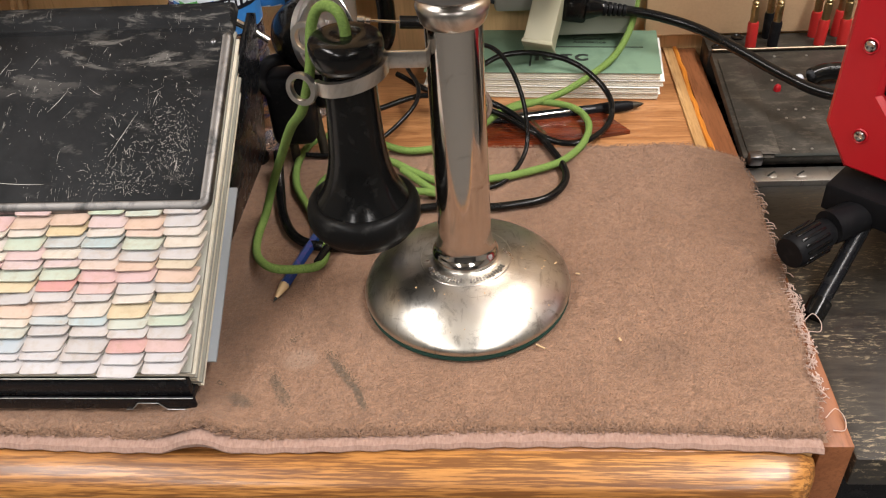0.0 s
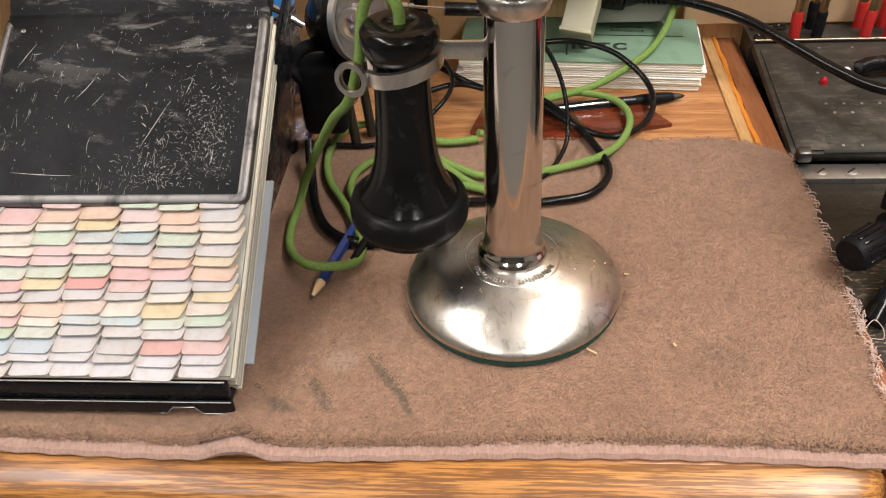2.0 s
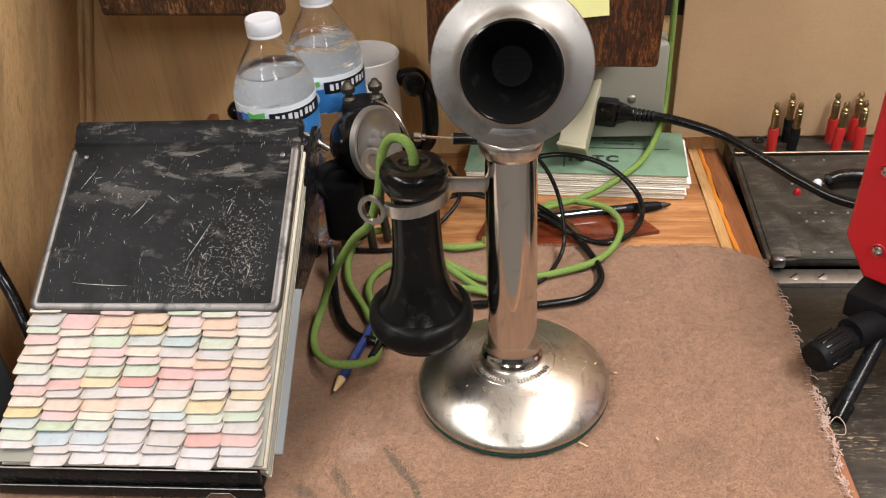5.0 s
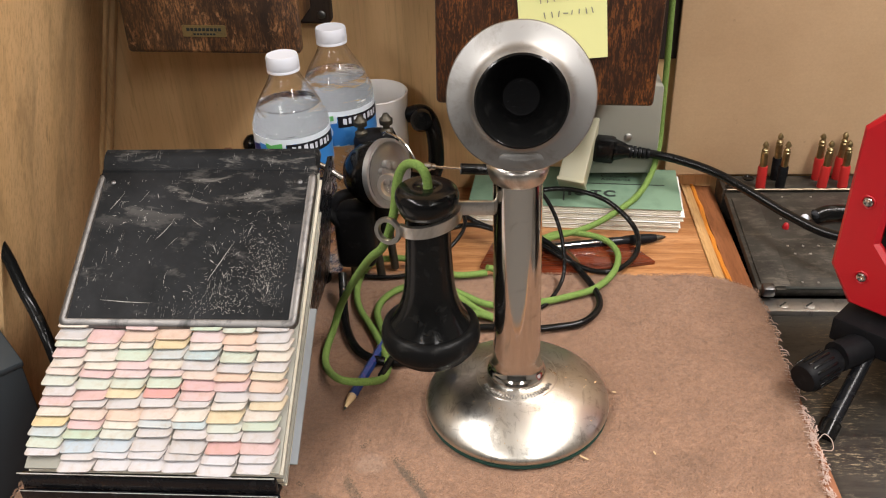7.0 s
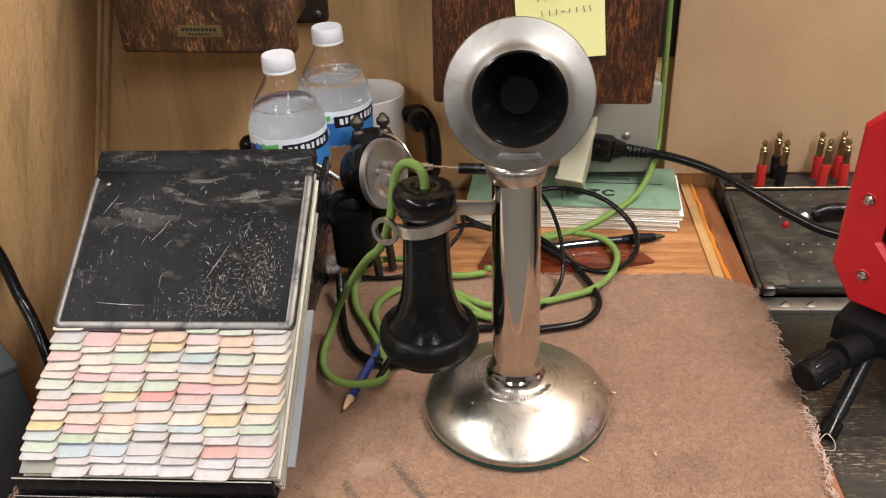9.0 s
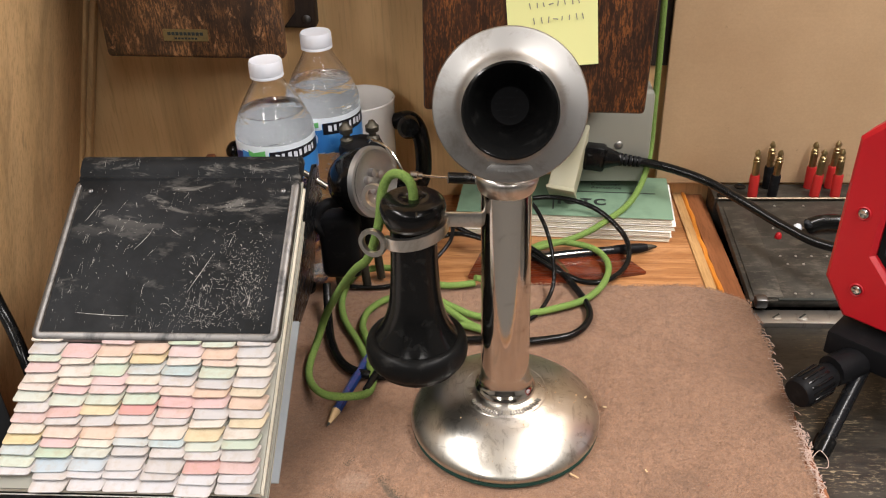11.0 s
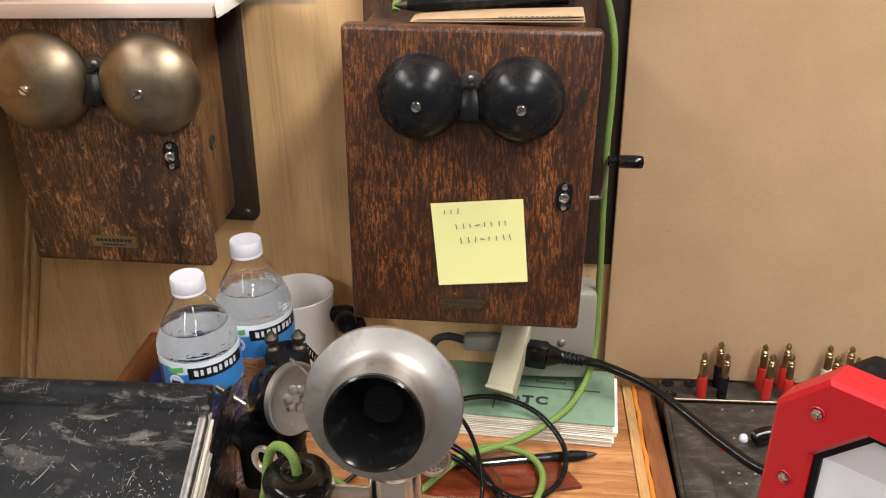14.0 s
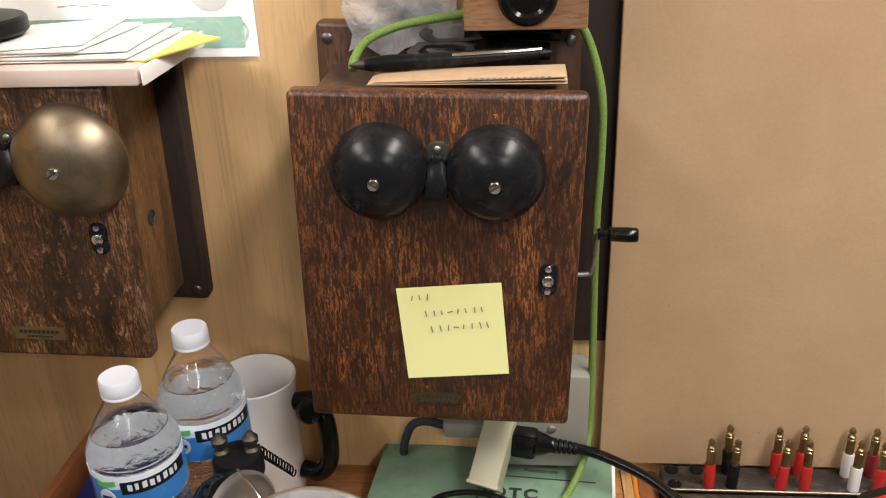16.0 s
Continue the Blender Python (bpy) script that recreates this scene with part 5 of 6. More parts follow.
tagged(part("coiled_wire", bm, M["cable"], None), "small black coiled wire by the mug", "wire")

pk = thing("blue_packet", (-0.262, 0.67, 0), "dark blue and yellow packet lying behind the card index", "packet")
part("carton", span(B(), (-0.295, 0.635, 0.0005), (-0.222, 0.745, 0.052), 0.002), M["deep_blue"], pk)
part("yellow_band", span(B(), (-0.2955, 0.634, 0.020), (-0.2215, 0.650, 0.0528), 0.001), M["yellow"], pk)
bm = B()
for i in range(4):
    box(bm, (-0.262 + 0.008 * i, 0.672 + 0.002 * i, 0.0524), (0.006, 0.008, 0.0006))
part("printed_mark", bm, M["white_plastic"], pk)
wt = thing("wooden_tray", (-0.31, 0.69, 0), "brown wooden tray edge beside the blue packet", "tray")
part("side", span(B(), (-0.325, 0.60, 0.0003), (-0.315, 0.78, 0.055), 0.002), M["end_panel"], wt)
part("end", span(B(), (-0.315, 0.770, 0.0003), (-0.20, 0.780, 0.045), 0.002), M["end_panel"], wt)
hd = thing("black_brush", (-0.232, 0.70, 0.05), "small black plastic brush behind the water bottles", "brush")
part("grip", tube(B(), [(-0.226, 0.712, 0.053), (-0.240, 0.708, 0.070), (-0.256, 0.704, 0.087), (-0.266, 0.701, 0.096)], 0.0095, 16, 6), M["rubber"], hd)
part("tip", lathe(B(), [(0.0095, 0), (0.0085, 0.004), (0.005, 0.007), (0, 0.008)], frame_on((-0.266, 0.701, 0.096), (-0.72, -0.2, 0.65), (0, 1, 0)), 16), M["rubber"], hd)

# ---- green booklets ----
rnd = random.Random(3)
zz = 0.0005
for i in range(4):
    last = i == 3
    bk = thing("booklet", (0.07, 0.73, zz), "stapled green-covered booklet lettered on its cover" if last else "stapled paper booklet stacked under a green cover", "booklet", "booklet stack")
    m = pose(0.067 + rnd.uniform(-0.002, 0.002), 0.735, zz, 0, 0, -4.8 + rnd.uniform(-0.6, 0.6))
    th = 0.0062 if last else 0.0050
    for q in range(3):
        part("page_block", box(B(), (rnd.uniform(-0.0012, 0.0012), 0.0006 * q, th * (q + 0.5) / 3), (0.2135, 0.088, th / 3 - 0.0003), m, 0.0003), M["pages"], bk)
    part("cover", box(B(), (0, 0.001, th + 0.0005), (0.217, 0.090, 0.0008), m, 0.0003), M["green_cover"] if last else M["paper"], bk)
    zz += th + 0.0014
    top = m @ Matrix.Translation((0, 0, th + 0.0011))
part("ruled_line", box(B(), (-0.0105, -0.012, 0), (0.0016, 0.040, 0.0003), top), M["ink"], bk)
part("ruled_line", box(B(), (0.0425, 0.0085, 0), (0.103, 0.0013, 0.0003), top), M["ink"], bk)
lettering("title", "IOTC", 0.0175, top @ Matrix.Translation((-0.0068, -0.0195, 0)), M["ink"], bk, 0.0008, 1.3)
lettering("subtitle", "Customer\nAssistance", 0.0075, top @ Matrix.Translation((0.028, 0.024, 0)), M["ink"], bk)

# pen and wooden plaque
def pen(name, a, b, r, grip, label):
    t = thing(name, ((Vector(a) + Vector(b)) / 2), label, "pen")
    a, b = Vector(a), Vector(b)
    f = frame_on(a, b - a, (0, -0.75, 0.66))
    L = (b - a).length
    part("barrel", lathe(B(), [(0, L), (r * 0.45, L), (r * 0.5, L - 0.008), (r * 0.78, L - 0.009), (r * 0.92, L - 0.04), (r, 0.055), (r * 0.96, 0.045), (0, 0.045)], f, 20), M["black_enamel"], t)
    part("grip", lathe(B(), [(0, 0.046), (r * 0.96, 0.046), (r * 1.10, 0.040), (r * 1.12, 0.026), (r * 0.98, 0.016), (r * 0.78, 0.011), (0, 0.011)], f, 20), grip, t)
    part("tip", lathe(B(), [(0, 0.012), (r * 0.76, 0.0115), (r * 0.55, 0.006), (r * 0.28, 0.002), (0, 0)], f, 16), M["dark_brass"], t)
    part("clip", box(B(), (r * 1.02, 0, L - 0.038), (r * 0.28, r * 0.42, 0.062), f, 0.0004), M["chrome"], t, "bright clip")
    return t


pen("pen", (0.154, 0.667, 0.0052), (0.018, 0.641, 0.0062), 0.0046, M["black_plastic"], "black ballpoint pen lying in front of the booklets")
pq = thing("wooden_plaque", (0.055, 0.635, 0), "polished mahogany plaque lying flat under the cords", "plaque")
part("board", prism(B(), [(-0.032, 0.615), (0.030, 0.598), (0.1375, 0.624), (0.114, 0.662), (-0.020, 0.660)], 0.0035, Matrix.Translation((0, 0, 0.0004)), 0.0012), M["mahogany"], pq)
part("inlay", box(B(), (0.057, 0.636, 0.0040), (0.003, 0.034, 0.0004), pose(0.057, 0.636, 0, 0, 0, 25) @ pose(-0.057, -0.636, 0)), M["brass"], pq)

# ---- wall outlet, tap and plug ----
ol = thing("outlet_box", (0.115, 0.765, 0.08), "grey steel surface outlet box on the plywood wall", "outlet")
part("box_cover", span(B(), (0.062, 0.745, 0.036), (0.152, 0.7845, 0.135), 0.004), M["grey_plate"], ol)
bm = B()
screw(bm, (0.1195, 0.745, 0.079), (0, -1, 0), 0.0042, 0.002)
part("cover_screw", bm, M["steel"], ol)
tp = thing("outlet_tap", (0.07, 0.735, 0.07), "beige plastic multi-way tap plugged into the outlet", "adapter")
TM = frame_on((0.0705, 0.7355, 0.0715), (-0.22, -0.60, -0.62), (1, -0.25, 0))
part("block", box(B(), (0, 0, -0.002), (0.027, 0.024, 0.082), TM, 0.002), M["beige"], tp)
part("end_rim", box(B(), (0, 0, 0.0395), (0.029, 0.0255, 0.004), TM, 0.0012), M["beige"], tp)
pc = thing("power_cord", (0.09, 0.742, 0.07), "black power cord with a moulded plug in the beige tap", "power cord")
PM = frame_on((0.083, 0.742, 0.0695), (1, -0.05, -0.12), (0, 0, 1))
bm = B()
box(bm, (0, 0, 0.012), (0.027, 0.020, 0.024), PM, 0.004)
lathe(bm, [(0.012, 0.022), (0.0095, 0.030), (0.007, 0.036), (0.0068, 0.038), (0, 0.038)], PM, 20)
part("plug", bm, M["rubber"], pc)
bm = B()
for i in range(5):
    lathe(bm, [(0.0052, 0.038 + 0.0045 * i), (0.0068 - 0.0003 * i, 0.0385 + 0.0045 * i), (0.0066 - 0.0003 * i, 0.041 + 0.0045 * i), (0.0048, 0.0415 + 0.0045 * i)], PM, 18)
part("strain_relief", bm, M["black_plastic"], pc)
part("cable", tube(B(), [PM @ Vector((0, 0, 0.037)), PM @ Vector((0, 0, 0.066)), (0.175, 0.726, 0.060), (0.205, 0.706, 0.056), (0.235, 0.672, 0.050), (0.262, 0.640, 0.044), (0.290, 0.610, 0.042), (0.330, 0.585, 0.05), (0.345, 0.565, 0.075)], 0.0046, 12), M["cable"], pc)
wp = thing("grey_plug", (0.02, 0.765, 0.06), "grey cable plug in the outlet under the ringer box", "plug")
part("body", box(B(), (0.040, 0.763, 0.066), (0.040, 0.016, 0.018), pose(0, 0, 0, 0, 0, 0), 0.005), M["grey_plate"], wp)
part("cable", tube(B(), [(0.022, 0.763, 0.067), (0.004, 0.765, 0.070), (-0.010, 0.768, 0.062), (-0.018, 0.770, 0.040), (-0.020, 0.772, 0.024)], 0.0042, 10), M["dark_cloth"], wp)

# ---- cardboard ----
cb = B()
span(cb, (0.166, 0.772, 0.0205), (0.95, 0.7765, 0.66), 0.0012)
tagged(part("cardboard_sheet", cb, M["cardboard"], None, smooth=False), "plain brown corrugated cardboard sheet propped against the wall", "cardboard")

# ---- cord switchboard shelf ----
sb = thing("switchboard_shelf", (0.5, 0.5, -0.75), "worn black switchboard key shelf with hinged steel plate", "switchboard")
part("front_board", span(B(), (0.2235, 0.288, -0.034), (0.90, 0.556, -0.010), 0.0015), M["worn_black"], sb, "black paint worn through to pale wood")
part("cabinet", span(B(), (0.2235, 0.30, -0.75), (0.90, 0.77, -0.035), 0.002), M["black_enamel"], sb)
bm = B()
span(bm, (0.2235, 0.5565, -0.030), (0.90, 0.5765, -0.0055), 0.001)
strip = part("steel_strip", bm, M["steel"], sb, "grey steel strip with slotted screws")
for x in (0.243, 0.266, 0.36, 0.45, 0.55):
    sc = part("strip_screw", screw(B(), (x, 0.5655, -0.0056), (0, 0, 1), 0.0052, 0.0012), M["steel"], strip)
    slot_ = part("screw_slot", slot(B(), (x, 0.5655, -0.0056), (0, 0, 1), 0.0052, 0.0012), M["ink"], strip)
KP = frame_on((0.2235, 0.580, 0.0015), (0, -0.118, 1), (1, 0, 0))
bm = B()
box(bm, (0.20, 0.0775, -0.004), (0.40, 0.155, 0.008), KP, 0.001)
plate = part("key_plate", bm, M["dark_steel"], sb, "dirty dark steel key plate")
part("raised_strip", box(B(), (0.017, 0.073, 0.0008), (0.026, 0.140, 0.0016), KP, 0.0006), M["dark_steel"], sb)
part("plate_seam", box(B(), (0.21, 0.0015, 0.0008), (0.37, 0.0030, 0.001), KP), M["ink"], sb)
rnd = random.Random(11)
for r_, y in enumerate((0.010, 0.052, 0.064, 0.108, 0.146)):
    for c_ in range(11):
        if rnd.random() < 0.72:
            part("rivet", lathe(B(), [(0.0013, 0), (0.0012, 0.0005), (0, 0.0007)], KP @ Matrix.Translation((0.042 + 0.0145 * c_ + 0.004 * (r_ % 2), y, 0)), 8), M["steel"], sb)
part("latch_tab", box(B(), (0.008, -0.003, 0.002), (0.011, 0.010, 0.010), KP, 0.002), M["dark_rim"], sb, "small steel latch tab")
part("hinge", tube(B(), [KP @ Vector((0.002, 0.158, 0.001)), KP @ Vector((0.42, 0.158, 0.001))], 0.0014, 10, 2), M["bell_bronze"], sb, "long tarnished brass piano hinge")
for x, y, nm, r in ((0.0470, 0.0930, "red", 0.0032), (0.0690, 0.1065, "white_plastic", 0.0044)):
    part("pilot_lamp", lathe(B(), [(r, 0), (r, 0.002), (r * 0.85, 0.0042), (r * 0.45, 0.0058), (0, 0.0062)], KP @ Matrix.Translation((x, y, 0)), 20), M[nm], sb, "small domed pilot lamp")
part("plug_shelf", span(B(), (0.2225, 0.7395, -0.03), (0.90, 0.7715, 0.0200), 0.0015), M["dark_steel"], sb, "black steel plug shelf")
bm = B()
for x in (0.232, 0.2545):
    for y in (0.7645, 0.7445):
        if (x, y) != (0.2545, 0.7445):
            lathe(bm, [(0.0058, 0.0200), (0.0062, 0.0212), (0.0046, 0.0216), (0.0036, 0.0205), (0, 0.0203)], Matrix.Translation((x, y, 0)), 20)
part("jack_bush", bm, M["rubber"], sb)
part("key_lever", tube(B(), [(0.300, 0.679, 0.0215), (0.312, 0.683, 0.0235), (0.330, 0.684, 0.0235), (0.36, 0.682, 0.0225)], 0.0075, 14, 5), M["rubber"], sb, "black key lever")
part("lever_rod", tube(B(), [(0.352, 0.682, 0.023), (0.375, 0.682, 0.023)], 0.0024, 8, 2), M["chrome"], sb)


def cord_plug(x, y, sleeve, label):
    t = thing("cord_plug", (x, y, 0.02), label, "cord plug", "switchboard plugs")
    m = pose(x, y, 0.0202, rnd.uniform(-2, 2), rnd.uniform(-2, 2))
    part("sleeve", lathe(B(), [(0, 0.0), (0.0050, 0.0), (0.0050, 0.0235), (0.0044, 0.0250), (0, 0.0250)], m, 18), M[sleeve], t)
    part("tip", lathe(B(), [(0, 0.0245), (0.0036, 0.0250), (0.0036, 0.0410), (0.0030, 0.0415), (0.0030, 0.0425), (0.0034, 0.0430), (0.0034, 0.0440), (0.0022, 0.0450), (0.0018, 0.0462), (0.0030, 0.0482), (0.0030, 0.0492), (0.0014, 0.0525), (0, 0.0530)], m, 18), M["brass"], t, "brass plug tip")
    return t


GAPS = (0.262, 0.282, 0.325, 0.346, 0.388, 0.409, 0.452, 0.473)
BACK = ("", "black_plastic", "red_gloss", "red_gloss", "white_sleeve", "dark_red", "white_sleeve", "black_plastic")
FRONT = ("red_gloss", "black_plastic", "red_gloss", "red_gloss", "white_sleeve", "red_gloss", "red_gloss", "white_sleeve")
NAMES = {"red_gloss": "red", "black_plastic": "black", "white_sleeve": "white", "dark_red": "dark red"}
for i, x in enumerate(GAPS):
    for y, row in ((0.7440, FRONT), (0.7635, BACK)):
        if row[i]:
            cord_plug(x, y, row[i], "brass switchboard plug with a " + NAMES[row[i]] + " sleeve standing in the shelf")

# ---- work light ----
wl = thing("work_light", (0.33, 0.46, -0.010), "red octagonal LED work light on a black folding stand", "work light")
YAW = 42.0
WM = frame_on((0.3315, 0.4300, 0.141), (-math.sin(radians(YAW)), -math.cos(radians(YAW)), 0.03), (math.cos(radians(YAW)), -math.sin(radians(YAW)), 0))


def octagon(w, h, cx, cy):
    return [(w, -h + cy), (w, h - cy), (w - cx, h), (-w + cx, h), (-w, h - cy), (-w, -h + cy), (-w + cx, -h), (w - cx, -h)]


outer, inner = octagon(0.108, 0.088, 0.030, 0.031), octagon(0.078, 0.060, 0.030, 0.032)
outer[6] = (-0.089, -0.085)
bm = B()
fr = [[bm.verts.new(WM @ Vector((x, y, z))) for x, y in o] for o, z in ((outer, -0.020), (outer, 0.004), ([(x * 0.975, y * 0.97) for x, y in outer], 0.007), ([(x * 1.04, y * 1.04) for x, y in inner], 0.007), (inner, 0.004), (inner, -0.020))]
for a, b in zip(fr, fr[1:] + fr[:1]):
    for i in range(8):
        bm.faces.new((a[i], b[i], b[(i + 1) % 8], a[(i + 1) % 8]))
part("bezel", bm, M["red"], wl, "bright red octagonal bezel", angle=0.5)
bm = B()
for o2, o1 in ((0.985, 0.90),):
    a = [[bm.verts.new(WM @ Vector((x * s, y * s, z))) for x, y in inner] for s, z in ((0.995, -0.004), (0.995, 0.0015), (0.935, 0.0015), (0.935, -0.004))]
    for p, q in zip(a, a[1:] + a[:1]):
        for i in range(8):
            bm.faces.new((p[i], q[i], q[(i + 1) % 8], p[(i + 1) % 8]))
part("gasket", bm, M["black_plastic"], wl, "black rubber gasket")
bm = B()
rim_ = [bm.verts.new(WM @ Vector((x * 0.95, y * 0.95, -0.001))) for x, y in inner]
mid_ = [bm.verts.new(WM @ Vector((x * 0.42, y * 0.40, -0.024))) for x, y in inner]
for i in range(8):
    bm.faces.new((rim_[i], rim_[(i + 1) % 8], mid_[(i + 1) % 8], mid_[i]))
part("reflector", bm, M["diffuser"], wl, "white faceted reflector", smooth=False)
bm = B()
prism(bm, [(x * 0.42, y * 0.40) for x, y in inner], 0.002, WM @ Matrix.Translation((0, 0, -0.0245)))
part("led_panel", bm, M["label_white"], wl)
bm = B()
prism(bm, [(x * 0.94, y * 0.93) for x, y in outer], 0.026, WM @ Matrix.Translation((0, 0, -0.0560)), 0.003)
part("back_shell", bm, M["black_plastic"], wl)
pts = [(-0.080, 0.062), (-0.092, 0.003), (-0.083, -0.058), (0.0, -0.077), (0.0, 0.077), (0.092, 0), (0.08, 0.062), (0.08, -0.062)]
for x, y in pts:
    bm = B()
    lathe(bm, [(0.0030, 0.0072), (0.0052, 0.0074), (0.0055, 0.0080), (0.0048, 0.0086), (0.0040, 0.0078)], WM @ Matrix.Translation((x, y, 0)), 18)
    ring_ = part("screw_boss", bm, M["red"], wl)
    part("screw", lathe(B(), [(0.0038, 0.0072), (0.0036, 0.0088), (0.0025, 0.0094), (0.0012, 0.0090), (0, 0.0088)], WM @ Matrix.Translation((x, y, 0)), 16), M["chrome"], ring_)
bm = B()
for i in range(3):
    box(bm, (-0.020 + 0.012 * i, -0.074, 0.0072), (0.009, 0.008, 0.0004), WM)
part("brand_mark", bm, M["white_plastic"], wl)
part("handle", tube(B(), [WM @ Vector(q) for q in ((-0.040, 0.084, -0.03), (-0.030, 0.120, -0.034), (0.0, 0.135, -0.036), (0.04, 0.135, -0.036), (0.07, 0.12, -0.034), (0.08, 0.084, -0.03))], 0.011, 14), M["black_plastic"], wl, "black carrying handle")
bm = B()
box(bm, (0.070, 0, 0), (0.140, 0.037, 0.021), pose(0.2595, 0.4865, 0.0395, 0, 0, -42), 0.002)
box(bm, (0.080, 0, -0.014), (0.060, 0.028, 0.012), pose(0.2595, 0.4865, 0.0395, 0, 0, -42), 0.003)
part("stand_head", bm, M["black_plastic"], wl, "flat black stand head bar")
KN = frame_on((0.2150, 0.426, 0.0265), (0.82, 0.56, 0.06), (0, 0, 1))
kb = part("knob", lathe(B(), [(0, 0.0), (0.0105, 0.0004), (0.0118, 0.003), (0.0118, 0.028), (0.0100, 0.032), (0.0080, 0.050), (0, 0.050)], KN, 40), M["black_plastic"], wl, "ribbed black clamp knob")
bm = B()
for i in range(16):
    box(bm, (0.0119, 0, 0.016), (0.0016, 0.0022, 0.022), KN @ pose(0, 0, 0, 0, 0, 22.5 * i), 0.0006)
part("rib", bm, M["rubber"], kb)
part("pivot_bar", tube(B(), [(0.245, 0.446, 0.032), (0.290, 0.470, 0.032), (0.32, 0.476, 0.032)], 0.012, 14, 3), M["black_plastic"], wl)
for a, b in (((0.283, 0.470, 0.034), (0.2315, 0.403, -0.006)), ((0.330, 0.460, 0.034), (0.400, 0.400, -0.006)), ((0.300, 0.480, 0.034), (0.320, 0.540, -0.006))):
    lg = part("leg", tube(B(), [a, b], 0.0058, 12, 2), M["black_enamel"], wl)
    part("leg_cap", lathe(B(), [(0, -0.004), (0.0072, -0.004), (0.0075, 0.0), (0.0075, 0.010), (0, 0.010)], frame_on(b, Vector(a) - Vector(b), (0, 0, 1)), 16), M["rubber"], lg)

# ---- wooden ringer boxes ----


def ringer_box(at, label, wood_front, wood_side, bells, w=0.199, h=0.260, lean_deg=1.7, crank=False, y_front=0.6600, back_top=0.154, back_bot=-0.115, back_w=0.202, hole=False, rad=0.0335, gap=0.0390, off=0.0012, bz=0.0775, lock_at=(0.0785, -0.003), plate_x=-0.001, side_mat=None, plate_mat="plate_dark"):
    """A wall ringer box: back board, case, front door, two bells, lock and name plate. at: the door's centre on the front plane."""
    bx = thing("ringer_box", (at[0], 0.785, at[1] - h / 2), label, "ringer box", "wall ringer boxes")
    R = Matrix.Translation((at[0], y_front, at[1])) @ pose(0, 0, 0, 0, lean_deg, 0)
    # local x right, y into the wall, z up
    dep = 0.785 - y_front
    part("door", box(B(), (0, 0.008, 0), (w, 0.016, h), R, 0.0042, 3), wood_front, bx, "dark oak door with a rounded edge")
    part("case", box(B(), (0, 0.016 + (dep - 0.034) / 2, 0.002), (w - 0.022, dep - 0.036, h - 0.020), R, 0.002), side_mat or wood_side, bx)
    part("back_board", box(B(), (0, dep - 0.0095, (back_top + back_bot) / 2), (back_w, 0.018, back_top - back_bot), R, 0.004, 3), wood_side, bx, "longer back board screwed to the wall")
    for sx in (-1, 1):
        for sz in (-1, 1):
            bm = B()
            screw(bm, R @ Vector((sx * (back_w / 2 - 0.009), dep - 0.0185, back_top - 0.012 if sz > 0 else back_bot + 0.010)), (0, -1, 0), 0.0042, 0.002)
            part("board_screw", bm, M["dark_rim"], bx)
    bcol = bells
    for sx in (-1, 1):
        cx = sx * gap + off
        m = R @ frame_on((cx, -0.0030, bz), (0, -1, 0), (1, 0, 0))
        g = part("gong", lathe(B(), [(rad - 0.0015, 0.0), (rad, 0.0005), (rad, 0.002), (rad * 0.985, 0.0065), (rad * 0.93, 0.0125), (rad * 0.82, 0.0185), (rad * 0.66, 0.0232), (rad * 0.45, 0.0264), (rad * 0.22, 0.0280), (0, 0.0284)], m, 64), bcol, bx, "domed bell gong", angle=2)
        bm = B()
        lathe(bm, [(0.0042, 0.0280), (0.0042, 0.0292), (0.0036, 0.0302), (0, 0.0306)], m, 20)
        sc = part("gong_screw", bm, M["chrome"], g)
        part("slot", box(B(), (0, 0, 0.0305), (0.0078, 0.0010, 0.0006), m @ pose(0, 0, 0, 0, 0, 35 * sx)), M["ink"], g)
        part("gong_post", lathe(B(), [(0.006, -0.003), (0.006, 0.012), (0, 0.012)], m, 16), M["black_plastic"], bx)
    top_plate = [(0.0095 * math.cos(radians(a)), 0.0105 * math.sin(radians(a))) for a in range(0, 181, 15)] + [(-0.0110, -0.010), (0.0110, -0.010)]
    strap = part("clapper", prism(B(), top_plate, 0.0022, R @ frame_on((off, -0.0004, bz + 0.0100), (0, -1, 0), (1, 0, 0)), 0.0006), M["dark_steel"], bx, "dark steel clapper and slot plate")
    bm = B()
    prism(bm, [(-0.0034, 0.010), (0.0034, 0.010), (0.0048, 0.002), (0.0078, -0.006), (0.0080, -0.019), (-0.0080, -0.019), (-0.0078, -0.006), (-0.0048, 0.002)], 0.0042, R @ frame_on((off, -0.0070, bz + 0.0020), (0, -1, 0.28), (1, 0, 0)), 0.0016)
    box(bm, (off, -0.005, bz + 0.010), (0.0062, 0.012, 0.0040), R, 0.001)
    part("strap", bm, M["black_enamel"], strap, "bent blackened strap")
    part("strap_screw", screw(B(), R @ Vector((off, -0.0026, bz + 0.0150)), R.to_3x3() @ Vector((0, -1, 0)), 0.0024, 0.0012), M["steel"], strap)
    lk = R @ frame_on((lock_at[0], 0.0, lock_at[1]), (0, -1, 0), (1, 0, 0))
    bm = B()
    prism(bm, round_rect(0.0125, 0.0245, 0.0055, 5), 0.0022, lk, 0.0006)
    lock = part("lock_plate", bm, M["black_enamel"], bx, "black oval lock plate")
    bm = B()
    lathe(bm, [(0.0044, 0.0022), (0.0042, 0.0045), (0.003, 0.0052), (0, 0.0054)], lk, 20)
